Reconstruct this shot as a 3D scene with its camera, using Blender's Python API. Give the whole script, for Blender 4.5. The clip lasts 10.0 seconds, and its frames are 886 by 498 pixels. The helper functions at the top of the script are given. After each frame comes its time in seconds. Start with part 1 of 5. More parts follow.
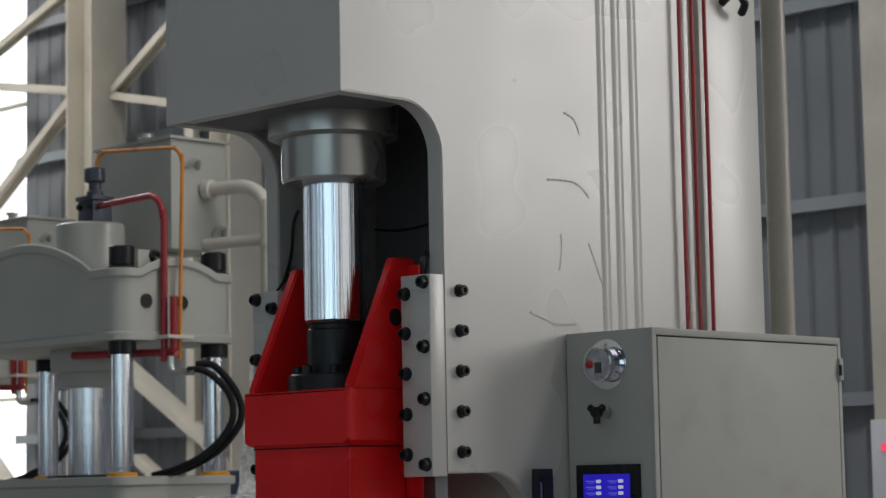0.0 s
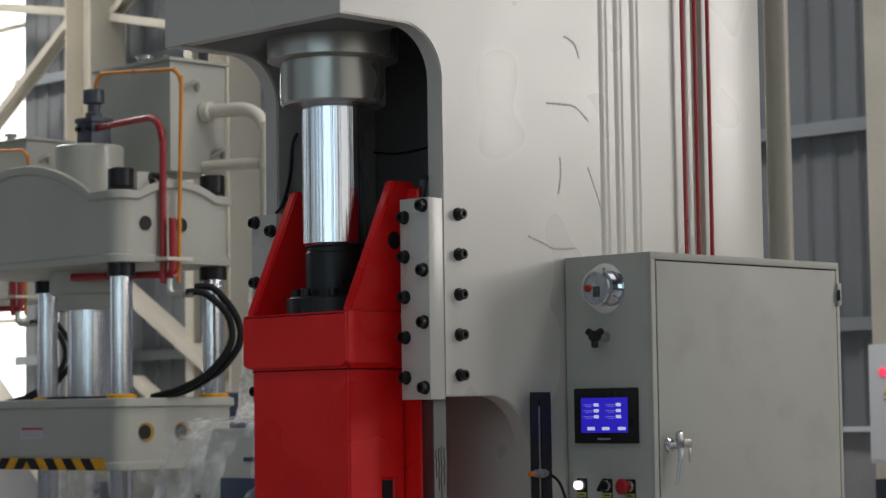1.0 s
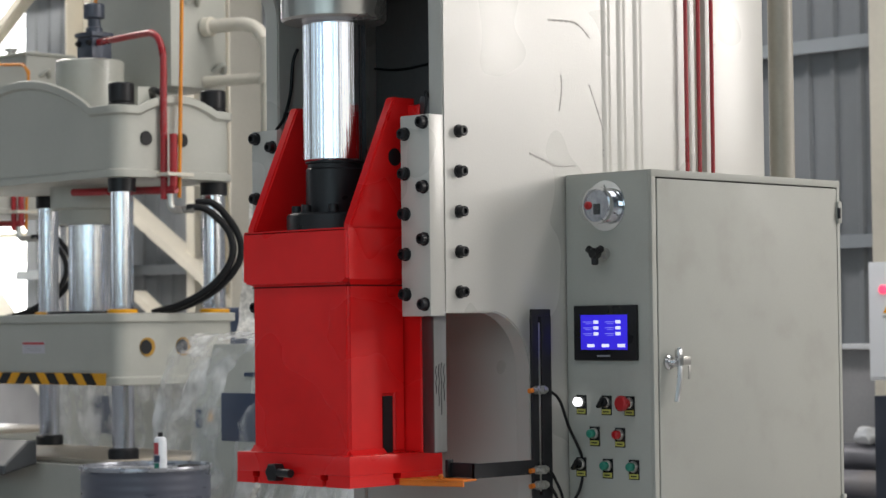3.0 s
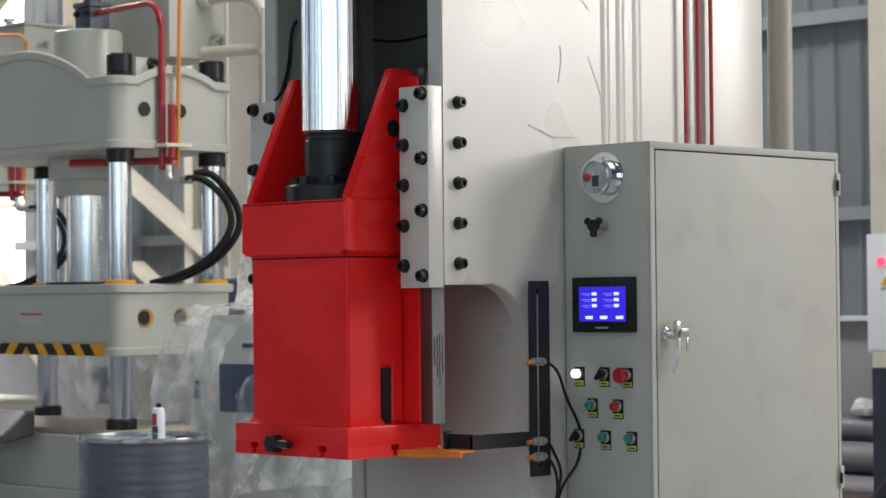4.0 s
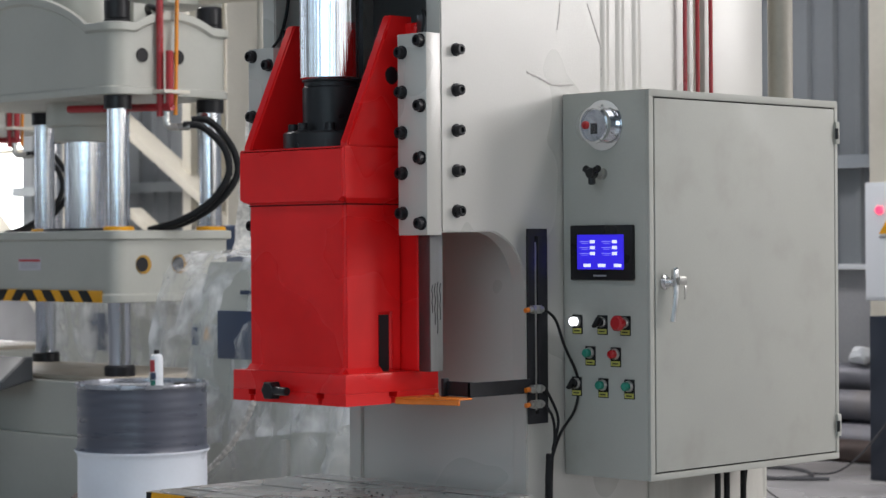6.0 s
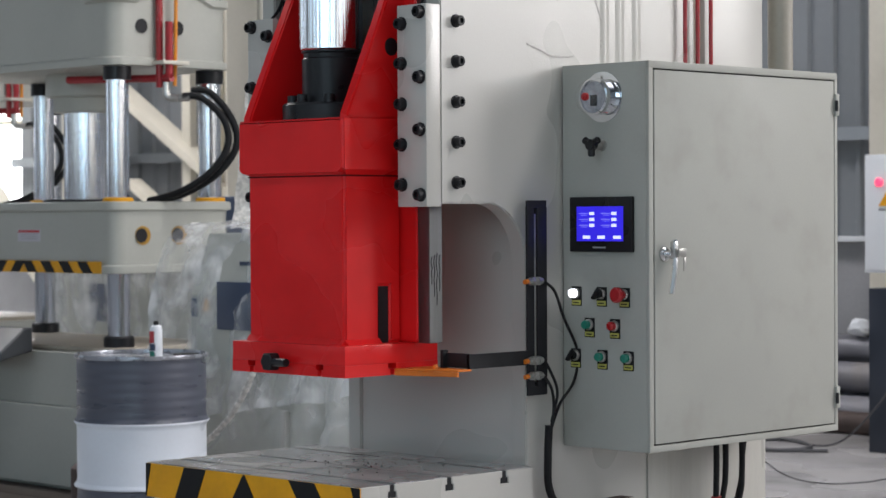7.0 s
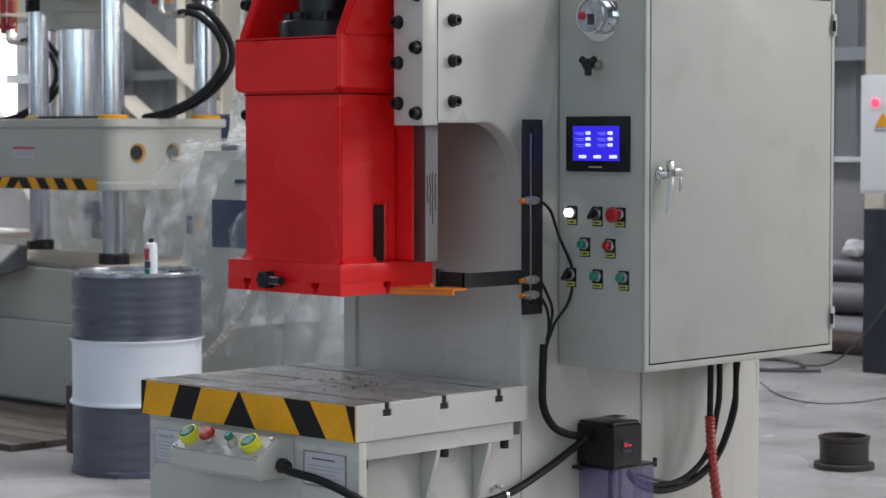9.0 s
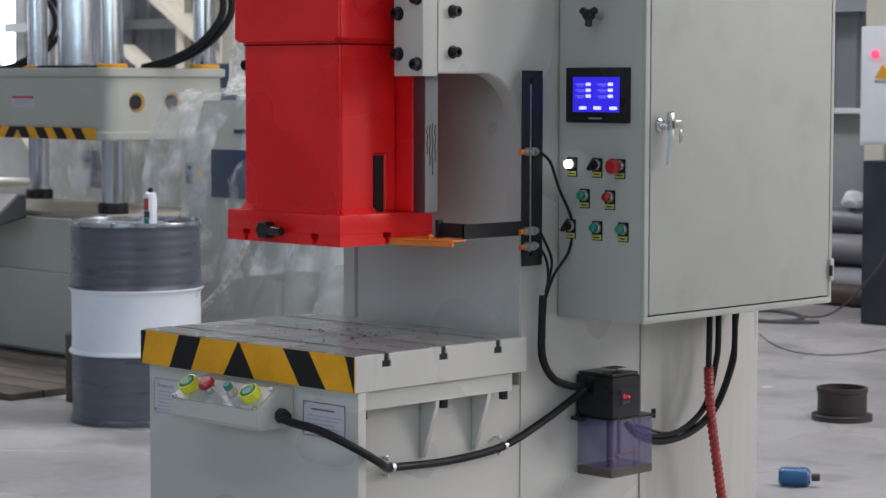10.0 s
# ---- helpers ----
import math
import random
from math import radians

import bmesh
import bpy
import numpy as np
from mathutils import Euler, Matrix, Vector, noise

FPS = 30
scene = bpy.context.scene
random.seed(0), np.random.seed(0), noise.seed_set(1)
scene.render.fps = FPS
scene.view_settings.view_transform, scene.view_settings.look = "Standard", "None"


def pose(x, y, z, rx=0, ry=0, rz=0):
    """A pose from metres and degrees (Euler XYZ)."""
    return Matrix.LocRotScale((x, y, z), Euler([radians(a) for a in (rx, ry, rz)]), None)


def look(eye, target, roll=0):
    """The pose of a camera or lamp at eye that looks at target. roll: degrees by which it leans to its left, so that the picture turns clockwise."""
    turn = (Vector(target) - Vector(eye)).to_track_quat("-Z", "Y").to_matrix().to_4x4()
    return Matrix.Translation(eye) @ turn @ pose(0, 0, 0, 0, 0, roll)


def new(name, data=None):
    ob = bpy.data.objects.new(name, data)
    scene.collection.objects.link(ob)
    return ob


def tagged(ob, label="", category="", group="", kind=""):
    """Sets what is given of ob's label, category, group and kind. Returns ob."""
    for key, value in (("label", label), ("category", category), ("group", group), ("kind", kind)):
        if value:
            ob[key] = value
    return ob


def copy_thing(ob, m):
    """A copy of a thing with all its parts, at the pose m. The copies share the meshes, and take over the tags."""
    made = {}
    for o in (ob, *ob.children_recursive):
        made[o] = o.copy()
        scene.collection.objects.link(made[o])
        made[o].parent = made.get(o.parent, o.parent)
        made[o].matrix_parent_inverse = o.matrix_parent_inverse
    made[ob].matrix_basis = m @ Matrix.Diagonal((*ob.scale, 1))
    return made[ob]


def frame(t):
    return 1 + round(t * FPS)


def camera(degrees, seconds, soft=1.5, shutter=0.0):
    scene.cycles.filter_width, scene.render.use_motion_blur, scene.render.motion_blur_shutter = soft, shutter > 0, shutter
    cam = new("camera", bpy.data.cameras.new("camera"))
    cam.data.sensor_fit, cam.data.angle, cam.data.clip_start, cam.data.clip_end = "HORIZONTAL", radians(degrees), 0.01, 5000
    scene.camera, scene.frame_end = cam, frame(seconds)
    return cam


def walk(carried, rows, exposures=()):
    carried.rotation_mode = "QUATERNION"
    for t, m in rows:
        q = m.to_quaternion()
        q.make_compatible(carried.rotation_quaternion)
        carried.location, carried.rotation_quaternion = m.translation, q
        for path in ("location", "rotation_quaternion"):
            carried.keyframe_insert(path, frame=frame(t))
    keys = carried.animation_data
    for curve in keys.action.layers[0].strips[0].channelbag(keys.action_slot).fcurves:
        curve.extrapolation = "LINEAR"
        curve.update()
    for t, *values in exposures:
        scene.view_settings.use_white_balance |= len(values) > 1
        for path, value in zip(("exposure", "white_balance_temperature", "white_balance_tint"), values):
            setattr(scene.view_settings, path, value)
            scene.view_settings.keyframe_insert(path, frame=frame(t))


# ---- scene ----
cam = camera(22.49, 10.0, soft=1.5)
EXPO = ((0, -1.42, 6600, 10), (1.0, -1.16, 6800, 10), (2.0, -0.76, 6950, 10), (2.7, -0.5, 6880, 10), (4.0, -0.34, 6740, 10.5), (5.5, -0.38, 6590, 11.5), (8.0, -0.37, 6450, 11.5), (10, -0.38, 6400, 12))
walk(cam, [
    (0, look((4.503, -4.120, 1.542), (-0.4170, 0.8028, 2.2853), -1.064)),
    (0.5, look((4.503, -4.120, 1.542), (-0.4255, 0.8113, 2.1653), -0.926)),
    (1, look((4.503, -4.118, 1.543), (-0.4337, 0.8188, 2.0459), -0.824)),
    (1.5, look((4.504, -4.116, 1.544), (-0.4404, 0.8226, 1.9356), -0.699)),
    (2, look((4.505, -4.116, 1.546), (-0.4459, 0.8236, 1.8430), -0.642)),
    (2.5, look((4.505, -4.116, 1.546), (-0.4478, 0.8238, 1.8119), -0.656)),
    (4, look((4.503, -4.117, 1.548), (-0.4466, 0.8307, 1.6956), -0.548)),
    (4.5, look((4.503, -4.116, 1.548), (-0.4480, 0.8321, 1.6401), -0.504)),
    (5, look((4.501, -4.114, 1.549), (-0.4487, 0.8356, 1.5921), -0.465)),
    (5.5, look((4.499, -4.112, 1.549), (-0.4498, 0.8391, 1.5632), -0.431)),
    (7, look((4.498, -4.111, 1.549), (-0.4483, 0.8409, 1.4413), -0.314)),
    (7.5, look((4.498, -4.110, 1.549), (-0.4464, 0.8427, 1.3860), -0.238)),
    (8, look((4.496, -4.110, 1.548), (-0.4415, 0.8461, 1.3162), -0.113)),
    (8.5, look((4.495, -4.111, 1.548), (-0.4384, 0.8465, 1.2489), -0.053)),
    (9, look((4.494, -4.111, 1.550), (-0.4349, 0.8459, 1.1864), -0.033)),
    (9.5, look((4.494, -4.112, 1.552), (-0.4323, 0.8422, 1.1216), 0.051)),
    (10, look((4.492, -4.113, 1.553), (-0.4269, 0.8401, 1.0326), 0.131)),
], exposures=EXPO)

# the far things lie behind the zone of focus
cam.data.dof.use_dof = True
cam.data.dof.focus_distance = 6.6
cam.data.dof.aperture_fstop = 7.5

# ---- light ----
SKY = bpy.data.worlds.new("sky")
scene.world = SKY
SKY.use_nodes = True
sky_tex = SKY.node_tree.nodes.new("ShaderNodeTexSky")
sky_tex.sky_type, sky_tex.sun_disc = "NISHITA", False
sky_tex.sun_elevation, sky_tex.sun_rotation = radians(48), radians(60)
SKY.node_tree.links.new(sky_tex.outputs[0], SKY.node_tree.nodes["Background"].inputs[0])
SKY.node_tree.nodes["Background"].inputs[1].default_value = 0.12


def area(name, m, sx, sy, watts, colour):
    """Daylight in an opening of the hall; roof and west lamps are added fill."""
    lamp = bpy.data.lights.new(name, "AREA")
    lamp.shape, lamp.size, lamp.size_y = "RECTANGLE", sx, sy
    lamp.energy, lamp.color = watts, colour
    ob = new(name, lamp)
    ob.matrix_world = m
    return ob


# Roof lamps are fill from an unseen roof, no opening known there.
area("roof_fill_daylight", look((-4.0, 4.5, 9.9), (-4.0, 4.5, 0)), 30, 2.4, 700, (0.95, 0.955, 1.0))
# Extra roof lamp, added to brighten the far steel columns.
area("roof_fill_daylight", look((-15.5, 4.6, 9.8), (-15.5, 4.6, 0)), 7, 2.3, 1350, (1.0, 0.97, 0.93))
# Extra roof lamp, added to brighten the floor at the right.
area("roof_fill_daylight", look((1.5, 4.6, 9.8), (1.5, 4.6, 0)), 9, 2.3, 680, (1.0, 0.985, 0.97))
# Roof lamp kept to the right, so the far left gets less.
area("roof_fill_daylight", look((3.0, -6.0, 9.9), (3.0, -6.0, 0)), 18, 2.4, 430, (0.95, 0.955, 1.0))
area("window_daylight_high", look((7.5, 9.8, 5.2), (0.5, 1.0, 1.9)), 4.3, 3.8, 900, (1.0, 0.972, 0.962))
area("window_daylight_east", look((13.9, 0.5, 4.4), (0, 0.5, 3.4)), 14, 4.6, 260, (1.0, 0.95, 0.88))
# Lamp added before a closed wall, to give the chrome bright left edges.
area("fill_daylight_west", look((-29.9, -3.0, 4.6), (0, -1.0, 2.5)), 14, 5, 380, (0.8, 0.92, 1.0))
area("window_daylight_south", look((-7.0, -13.9, 4.4), (-7.0, 0, 2.5)), 12, 4.2, 120, (0.72, 0.9, 1.0))
area("window_daylight_south", look((6.6, -13.9, 4.4), (3.0, 0, 2.5)), 11, 4.2, 640, (0.64, 0.87, 1.0))
area("window_daylight_north", look((-18.6, 9.85, 4.4), (-18.6, 0, 2.5)), 4.6, 6.6, 900, (0.92, 0.96, 1.0))

# ---- materials ----


def mat(name, base, rough=0.5, metal=0.0, var=0.12, scale=3.0, grain=60.0, bump=0.02, spec=0.5, coat=0.0, dirt=None, dirt_amount=0.0, dirt_scale=1.2, stretch=(1, 1, 1), rvar=0.12, trans=0.0, alpha=1.0, rnd=0.0):
    """Two scales of colour change, a fine relief and, where asked, stains."""
    m = bpy.data.materials.new(name)
    m.use_nodes = True
    nt = m.node_tree
    N, Lk = nt.nodes.new, nt.links.new
    b = nt.nodes["Principled BSDF"]
    tc, mp = N("ShaderNodeTexCoord"), N("ShaderNodeMapping")
    mp.inputs["Scale"].default_value = stretch
    geo = N("ShaderNodeNewGeometry")
    Lk(geo.outputs["Position"], mp.inputs[0])

    def noise_tex(s, detail=4.0):
        n = N("ShaderNodeTexNoise")
        n.inputs["Scale"].default_value, n.inputs["Detail"].default_value = s, detail
        Lk(mp.outputs[0], n.inputs["Vector"])
        return n

    big, small = noise_tex(scale, 1.5), noise_tex(grain, 3)
    add = N("ShaderNodeMath")
    add.operation = "MULTIPLY_ADD"
    Lk(small.outputs[0], add.inputs[0])
    add.inputs[1].default_value = 0.35
    Lk(big.outputs[0], add.inputs[2])
    ramp = N("ShaderNodeMapRange")
    ramp.inputs["From Min"].default_value, ramp.inputs["From Max"].default_value = 0.1, 1.25
    ramp.inputs["To Min"].default_value, ramp.inputs["To Max"].default_value = 1 - 2.1 * var, 1 + 2.1 * var
    Lk(add.outputs[0], ramp.inputs[0])
    mul = N("ShaderNodeMix")
    mul.data_type, mul.blend_type = "RGBA", "MULTIPLY"
    mul.inputs["Factor"].default_value = 1.0
    mul.inputs["A"].default_value = (*base, 1)
    Lk(ramp.outputs[0], mul.inputs["B"])
    col = mul.outputs["Result"]
    if dirt:
        d = noise_tex(dirt_scale, 3)
        d.inputs["Roughness"].default_value = 0.55
        dr = N("ShaderNodeMapRange")
        dr.interpolation_type = "SMOOTHERSTEP"
        dr.inputs["From Min"].default_value, dr.inputs["From Max"].default_value = 0.46, 0.8
        dr.inputs["To Max"].default_value = dirt_amount
        Lk(d.outputs[0], dr.inputs[0])
        mx = N("ShaderNodeMix")
        mx.data_type = "RGBA"
        Lk(dr.outputs[0], mx.inputs["Factor"])
        Lk(col, mx.inputs["A"])
        mx.inputs["B"].default_value = (*dirt, 1)
        col = mx.outputs["Result"]
    Lk(col, b.inputs["Base Color"])
    rr = N("ShaderNodeMapRange")
    rr.inputs["To Min"].default_value, rr.inputs["To Max"].default_value = max(rough - 2.5 * rvar, 0.02), min(rough + 2.5 * rvar, 1)
    rr.inputs["From Min"].default_value, rr.inputs["From Max"].default_value = 0.0, 1.0
    Lk(big.outputs[0], rr.inputs[0])
    Lk(rr.outputs[0], b.inputs["Roughness"])
    b.inputs["Metallic"].default_value = metal
    b.inputs["Specular IOR Level"].default_value = spec
    b.inputs["Coat Weight"].default_value = coat
    b.inputs["Coat Roughness"].default_value = 0.12
    b.inputs["Transmission Weight"].default_value = trans
    b.inputs["Alpha"].default_value = alpha
    if bump > 0:
        bp = N("ShaderNodeBump")
        bp.inputs["Strength"].default_value = min(1.0, bump * 3.5)
        bp.inputs["Distance"].default_value = 0.004
        Lk(small.outputs[0], bp.inputs["Height"])
        Lk(bp.outputs[0], b.inputs["Normal"])
    return m


def glow(name, colour, strength):
    m = bpy.data.materials.new(name)
    m.use_nodes = True
    b = m.node_tree.nodes["Principled BSDF"]
    b.inputs["Base Color"].default_value = (*colour, 1)
    b.inputs["Emission Color"].default_value = (*colour, 1)
    b.inputs["Emission Strength"].default_value = strength
    return m


GREY = mat("grey_machine_paint", (0.468, 0.456, 0.418), 0.29, rvar=0.04, var=0.035, scale=2.5, grain=150, bump=0.022, spec=0.75)
CABINET = mat("cabinet_powder_paint", (0.365, 0.366, 0.33), 0.58, spec=0.3, var=0.05, scale=4, grain=140, bump=0.012, dirt=(0.29, 0.28, 0.245), dirt_amount=0.45, dirt_scale=5)
GREEN_GREY = mat("green_grey_machine_paint", (0.425, 0.428, 0.383), 0.4, var=0.06, scale=2, grain=40, bump=0.012, dirt=(0.28, 0.28, 0.25), dirt_amount=0.25)
RED = mat("red_machine_paint", (0.7, 0.011, 0.012), 0.28, var=0.1, scale=4, grain=18, bump=0.03, spec=0.4, coat=0.0, dirt=(0.5, 0.008, 0.009), dirt_amount=0.3, dirt_scale=2.5)
# Dark red that paints the shadow line below the slide's collar.
SHADOW_RED = mat("dark_red_shadow", (0.07, 0.004, 0.005), 0.9, spec=0.1, bump=0.0)
CHROME = mat("hard_chrome", (0.78, 0.8, 0.86), 0.11, 1.0, var=0.03, scale=75, grain=120, bump=0.17, stretch=(1, 1, 0.0008), rvar=0.04)
STEEL = mat("turned_steel", (0.4, 0.39, 0.365), 0.3, 0.7, var=0.05, scale=6, grain=120, bump=0.0, rvar=0.04)
GROUND_STEEL = mat("ground_steel_tabletop", (0.56, 0.55, 0.54), 0.2, 0.85, var=0.2, scale=5, grain=90, bump=0.01, dirt=(0.2, 0.19, 0.18), dirt_amount=0.6, dirt_scale=3)
RAIL = mat("scored_steel_rail", (0.13, 0.13, 0.13), 0.3, 0.9, var=0.25, scale=9, grain=60, bump=0.01, stretch=(1, 1, 0.15))
# Lighter copy of the rail steel, for the side that catches the light.
RAIL_LIT = mat("lit_rail_steel", (0.2, 0.2, 0.195), 0.35, 0.5, var=0.25, scale=12, grain=80, bump=0.0, stretch=(1, 1, 0.1))
BLACK_OXIDE = mat("black_oxide_steel", (0.014, 0.014, 0.016), 0.4, 0.2, spec=0.35, var=0.3, scale=12, grain=80, bump=0.01)
BLACK_PAINT = mat("black_paint", (0.014, 0.014, 0.016), 0.45, spec=0.25, var=0.25, scale=8, bump=0.01)
RUBBER = mat("black_rubber", (0.009, 0.009, 0.01), 0.5, spec=0.22, var=0.25, scale=10, bump=0.01)
PLASTIC_BLACK = mat("black_plastic", (0.01, 0.01, 0.011), 0.35, spec=0.28, var=0.15, scale=15, bump=0.005)
YELLOW = mat("yellow_paint", (0.78, 0.36, 0.01), 0.45, spec=0.3, var=0.12, scale=8, bump=0.01, dirt=(0.2, 0.12, 0.03), dirt_amount=0.35, dirt_scale=7)
HAZARD_BLACK = mat("black_stripe_paint", (0.012, 0.012, 0.013), 0.5, spec=0.2, var=0.3, scale=9, bump=0.01)
ORANGE = mat("orange_painted_steel", (0.62, 0.16, 0.01), 0.4, var=0.2, scale=12, bump=0.01, dirt=(0.3, 0.08, 0.01), dirt_amount=0.5, dirt_scale=9)
TUBE_RED = mat("red_tube_paint", (0.32, 0.012, 0.018), 0.35, var=0.15, scale=6, bump=0.005)
TUBE_ORANGE = mat("orange_tube_paint", (0.68, 0.24, 0.015), 0.4, var=0.15, scale=6, bump=0.005)
PIPE_TAN = mat("dusty_tan_pipe", (0.31, 0.288, 0.24), 0.45, var=0.12, scale=3, bump=0.01, dirt=(0.22, 0.2, 0.16), dirt_amount=0.4)
# Guessed dark inner colour; it also carries the shade inside the press.
INNER_SHADE = mat("dark_grey_inner_shade", (0.1, 0.1, 0.1), 0.6, var=0.2, scale=3, bump=0.02)
CREAM = mat("cream_steel_paint", (0.66, 0.62, 0.53), 0.5, var=0.08, scale=1.5, grain=30, bump=0.01, dirt=(0.35, 0.32, 0.26), dirt_amount=0.3)
CLAD = mat("grey_blue_cladding", (0.235, 0.25, 0.268), 0.5, 0.1, var=0.08, scale=1.2, grain=20, bump=0.008)
GIRT = mat("grey_girt_paint", (0.33, 0.36, 0.39), 0.5, var=0.08, scale=2, bump=0.01)
CONCRETE_WALL = mat("cement_render", (0.3, 0.3, 0.31), 0.85, var=0.15, scale=2, grain=40, bump=0.03, dirt=(0.2, 0.2, 0.2), dirt_amount=0.5)
FLOOR = mat("polished_concrete", (0.4, 0.388, 0.385), 0.14, var=0.16, scale=0.9, grain=14, bump=0.006, dirt=(0.17, 0.165, 0.165), dirt_amount=0.55, dirt_scale=2.6, rvar=0.14)
DRUM_GREY = mat("drum_grey_paint", (0.075, 0.082, 0.108), 0.36, var=0.12, scale=5, bump=0.01, stretch=(1, 1, 6))
RIM_GREY = mat("worn_rim_steel", (0.3, 0.31, 0.34), 0.25, 0.6, var=0.4, scale=14, bump=0.01)
DRUM_WHITE = mat("drum_white_paint", (0.66, 0.7, 0.76), 0.36, var=0.05, scale=5, bump=0.01)
WHITE = mat("white_enamel", (0.74, 0.76, 0.79), 0.4, var=0.03, scale=3, bump=0.005)
MAROON = mat("maroon_ink", (0.13, 0.06, 0.07), 0.5, var=0.1, bump=0.0)
PAPER = mat("printed_plate", (0.5, 0.49, 0.53), 0.4, var=0.05, scale=20, bump=0.0)
INK = mat("grey_ink", (0.3, 0.3, 0.32), 0.5, var=0.1, bump=0.0)
GAUGE_CHROME = mat("bright_gauge_chrome", (0.72, 0.73, 0.75), 0.08, 1.0, var=0.03, scale=10, bump=0.0, rvar=0.03)
DIAL = mat("grey_dial", (0.36, 0.37, 0.4), 0.4, var=0.3, scale=40, bump=0.0)
INK_RED = mat("red_ink", (0.5, 0.05, 0.06), 0.5, var=0.1, bump=0.0)
FACE = mat("clear_faced_steel", (0.4, 0.4, 0.39), 0.32, 0.2, var=0.06, scale=8, bump=0.0)
ALU = mat("cast_aluminium", (0.62, 0.62, 0.62), 0.25, 1.0, var=0.1, scale=15, bump=0.01)
GREEN_BTN = mat("green_button", (0.013, 0.18, 0.125), 0.3, var=0.1, scale=40, bump=0.0)
RED_BTN = mat("red_button", (0.34, 0.012, 0.015), 0.3, var=0.1, scale=40, bump=0.0)
YELLOW_BTN = mat("yellow_button_guard", (0.72, 0.68, 0.03), 0.35, var=0.1, scale=40, bump=0.0)
TAG_YELLOW = mat("yellow_label", (0.42, 0.4, 0.09), 0.45, var=0.1, scale=40, bump=0.0)
RING_STEEL = mat("dark_oily_steel", (0.035, 0.03, 0.028), 0.5, 0.3, var=0.3, scale=12, bump=0.02, dirt=(0.09, 0.05, 0.03), dirt_amount=0.6, dirt_scale=9)
RUST = mat("rusty_brown_steel", (0.07, 0.05, 0.045), 0.6, 0.3, var=0.35, scale=9, grain=50, bump=0.03, dirt=(0.14, 0.07, 0.04), dirt_amount=0.6, dirt_scale=6)
WOOD_DARK = mat("oily_dark_planks", (0.07, 0.055, 0.045), 0.6, var=0.3, scale=4, bump=0.02)
SPIRAL = mat("red_spiral_wrap", (0.33, 0.03, 0.025), 0.45, var=0.15, scale=12, bump=0.01)
BLUE = mat("blue_plastic", (0.015, 0.09, 0.24), 0.35, var=0.15, scale=20, bump=0.0)
NAVY = mat("dark_blue_paint", (0.04, 0.06, 0.11), 0.45, var=0.15, scale=4, bump=0.01)
SCREEN = glow("blue_touchscreen", (0.035, 0.02, 0.75), 0.75)
SCREEN_TEXT = glow("screen_text", (0.3, 0.3, 0.9), 0.6)
SCREEN_WHITE = glow("screen_field", (0.85, 0.88, 1.0), 0.9)
LAMP_WHITE = glow("lit_white_lamp", (0.9, 0.92, 1.0), 4.0)
LAMP_RED = glow("lit_red_lamp", (1.0, 0.05, 0.12), 2.0)
LED_RED = glow("red_digits", (1.0, 0.03, 0.05), 1.2)
DAY = glow("bright_daylight", (0.95, 0.98, 1.0), 4.0)
GLASS = mat("clear_gauge_glass", (0.6, 0.62, 0.63), 0.05, var=0.0, bump=0.0, alpha=0.05, rvar=0.0)
OIL_TANK = mat("violet_clear_plastic", (0.1, 0.085, 0.21), 0.1, var=0.05, bump=0.0, alpha=0.27, rvar=0.03)
OIL = mat("brown_grease", (0.07, 0.05, 0.04), 0.3, var=0.2, bump=0.0)


def film_material(name, clearest, milkiest):
    """Thin clear packing film, milky along its hanging folds."""
    m = mat(name, (0.8, 0.8, 0.8), 0.14, var=0.05, scale=6, grain=22, bump=0.09)
    nt = m.node_tree
    N, Lk = nt.nodes.new, nt.links.new
    geo, mp = N("ShaderNodeNewGeometry"), N("ShaderNodeMapping")
    Lk(geo.outputs["Position"], mp.inputs[0])
    mp.inputs["Scale"].default_value = (1.0, 1.0, 0.16)
    folds, crumple, both, mr = N("ShaderNodeTexNoise"), N("ShaderNodeTexNoise"), N("ShaderNodeMath"), N("ShaderNodeMapRange")
    folds.inputs["Scale"].default_value, folds.inputs["Detail"].default_value = 11.0, 5.0
    crumple.inputs["Scale"].default_value, crumple.inputs["Detail"].default_value = 6.0, 6.0
    Lk(mp.outputs[0], folds.inputs["Vector"])
    Lk(geo.outputs["Position"], crumple.inputs["Vector"])
    both.operation = "MULTIPLY"
    Lk(folds.outputs[0], both.inputs[0])
    Lk(crumple.outputs[0], both.inputs[1])
    mr.inputs["From Min"].default_value, mr.inputs["From Max"].default_value = 0.17, 0.36
    mr.inputs["To Min"].default_value, mr.inputs["To Max"].default_value = clearest, milkiest
    Lk(both.outputs[0], mr.inputs[0])
    Lk(mr.outputs[0], nt.nodes["Principled BSDF"].inputs["Alpha"])
    return m


FILM = film_material("packing_film", 0.1, 0.7)
FILM_CLEAR = film_material("clear_packing_film", 0.02, 0.3)
FILM_ROPE = mat("bunched_film", (0.72, 0.69, 0.64), 0.18, var=0.3, scale=30, grain=60, bump=0.08, alpha=0.92)
STREAKED = mat("streaked_grey_paint", (0.468, 0.456, 0.412), 0.4, var=0.07, scale=2.5, grain=26, bump=0.04, dirt=(0.32, 0.3, 0.25), dirt_amount=0.45, dirt_scale=1.3, stretch=(1, 9, 0.9))

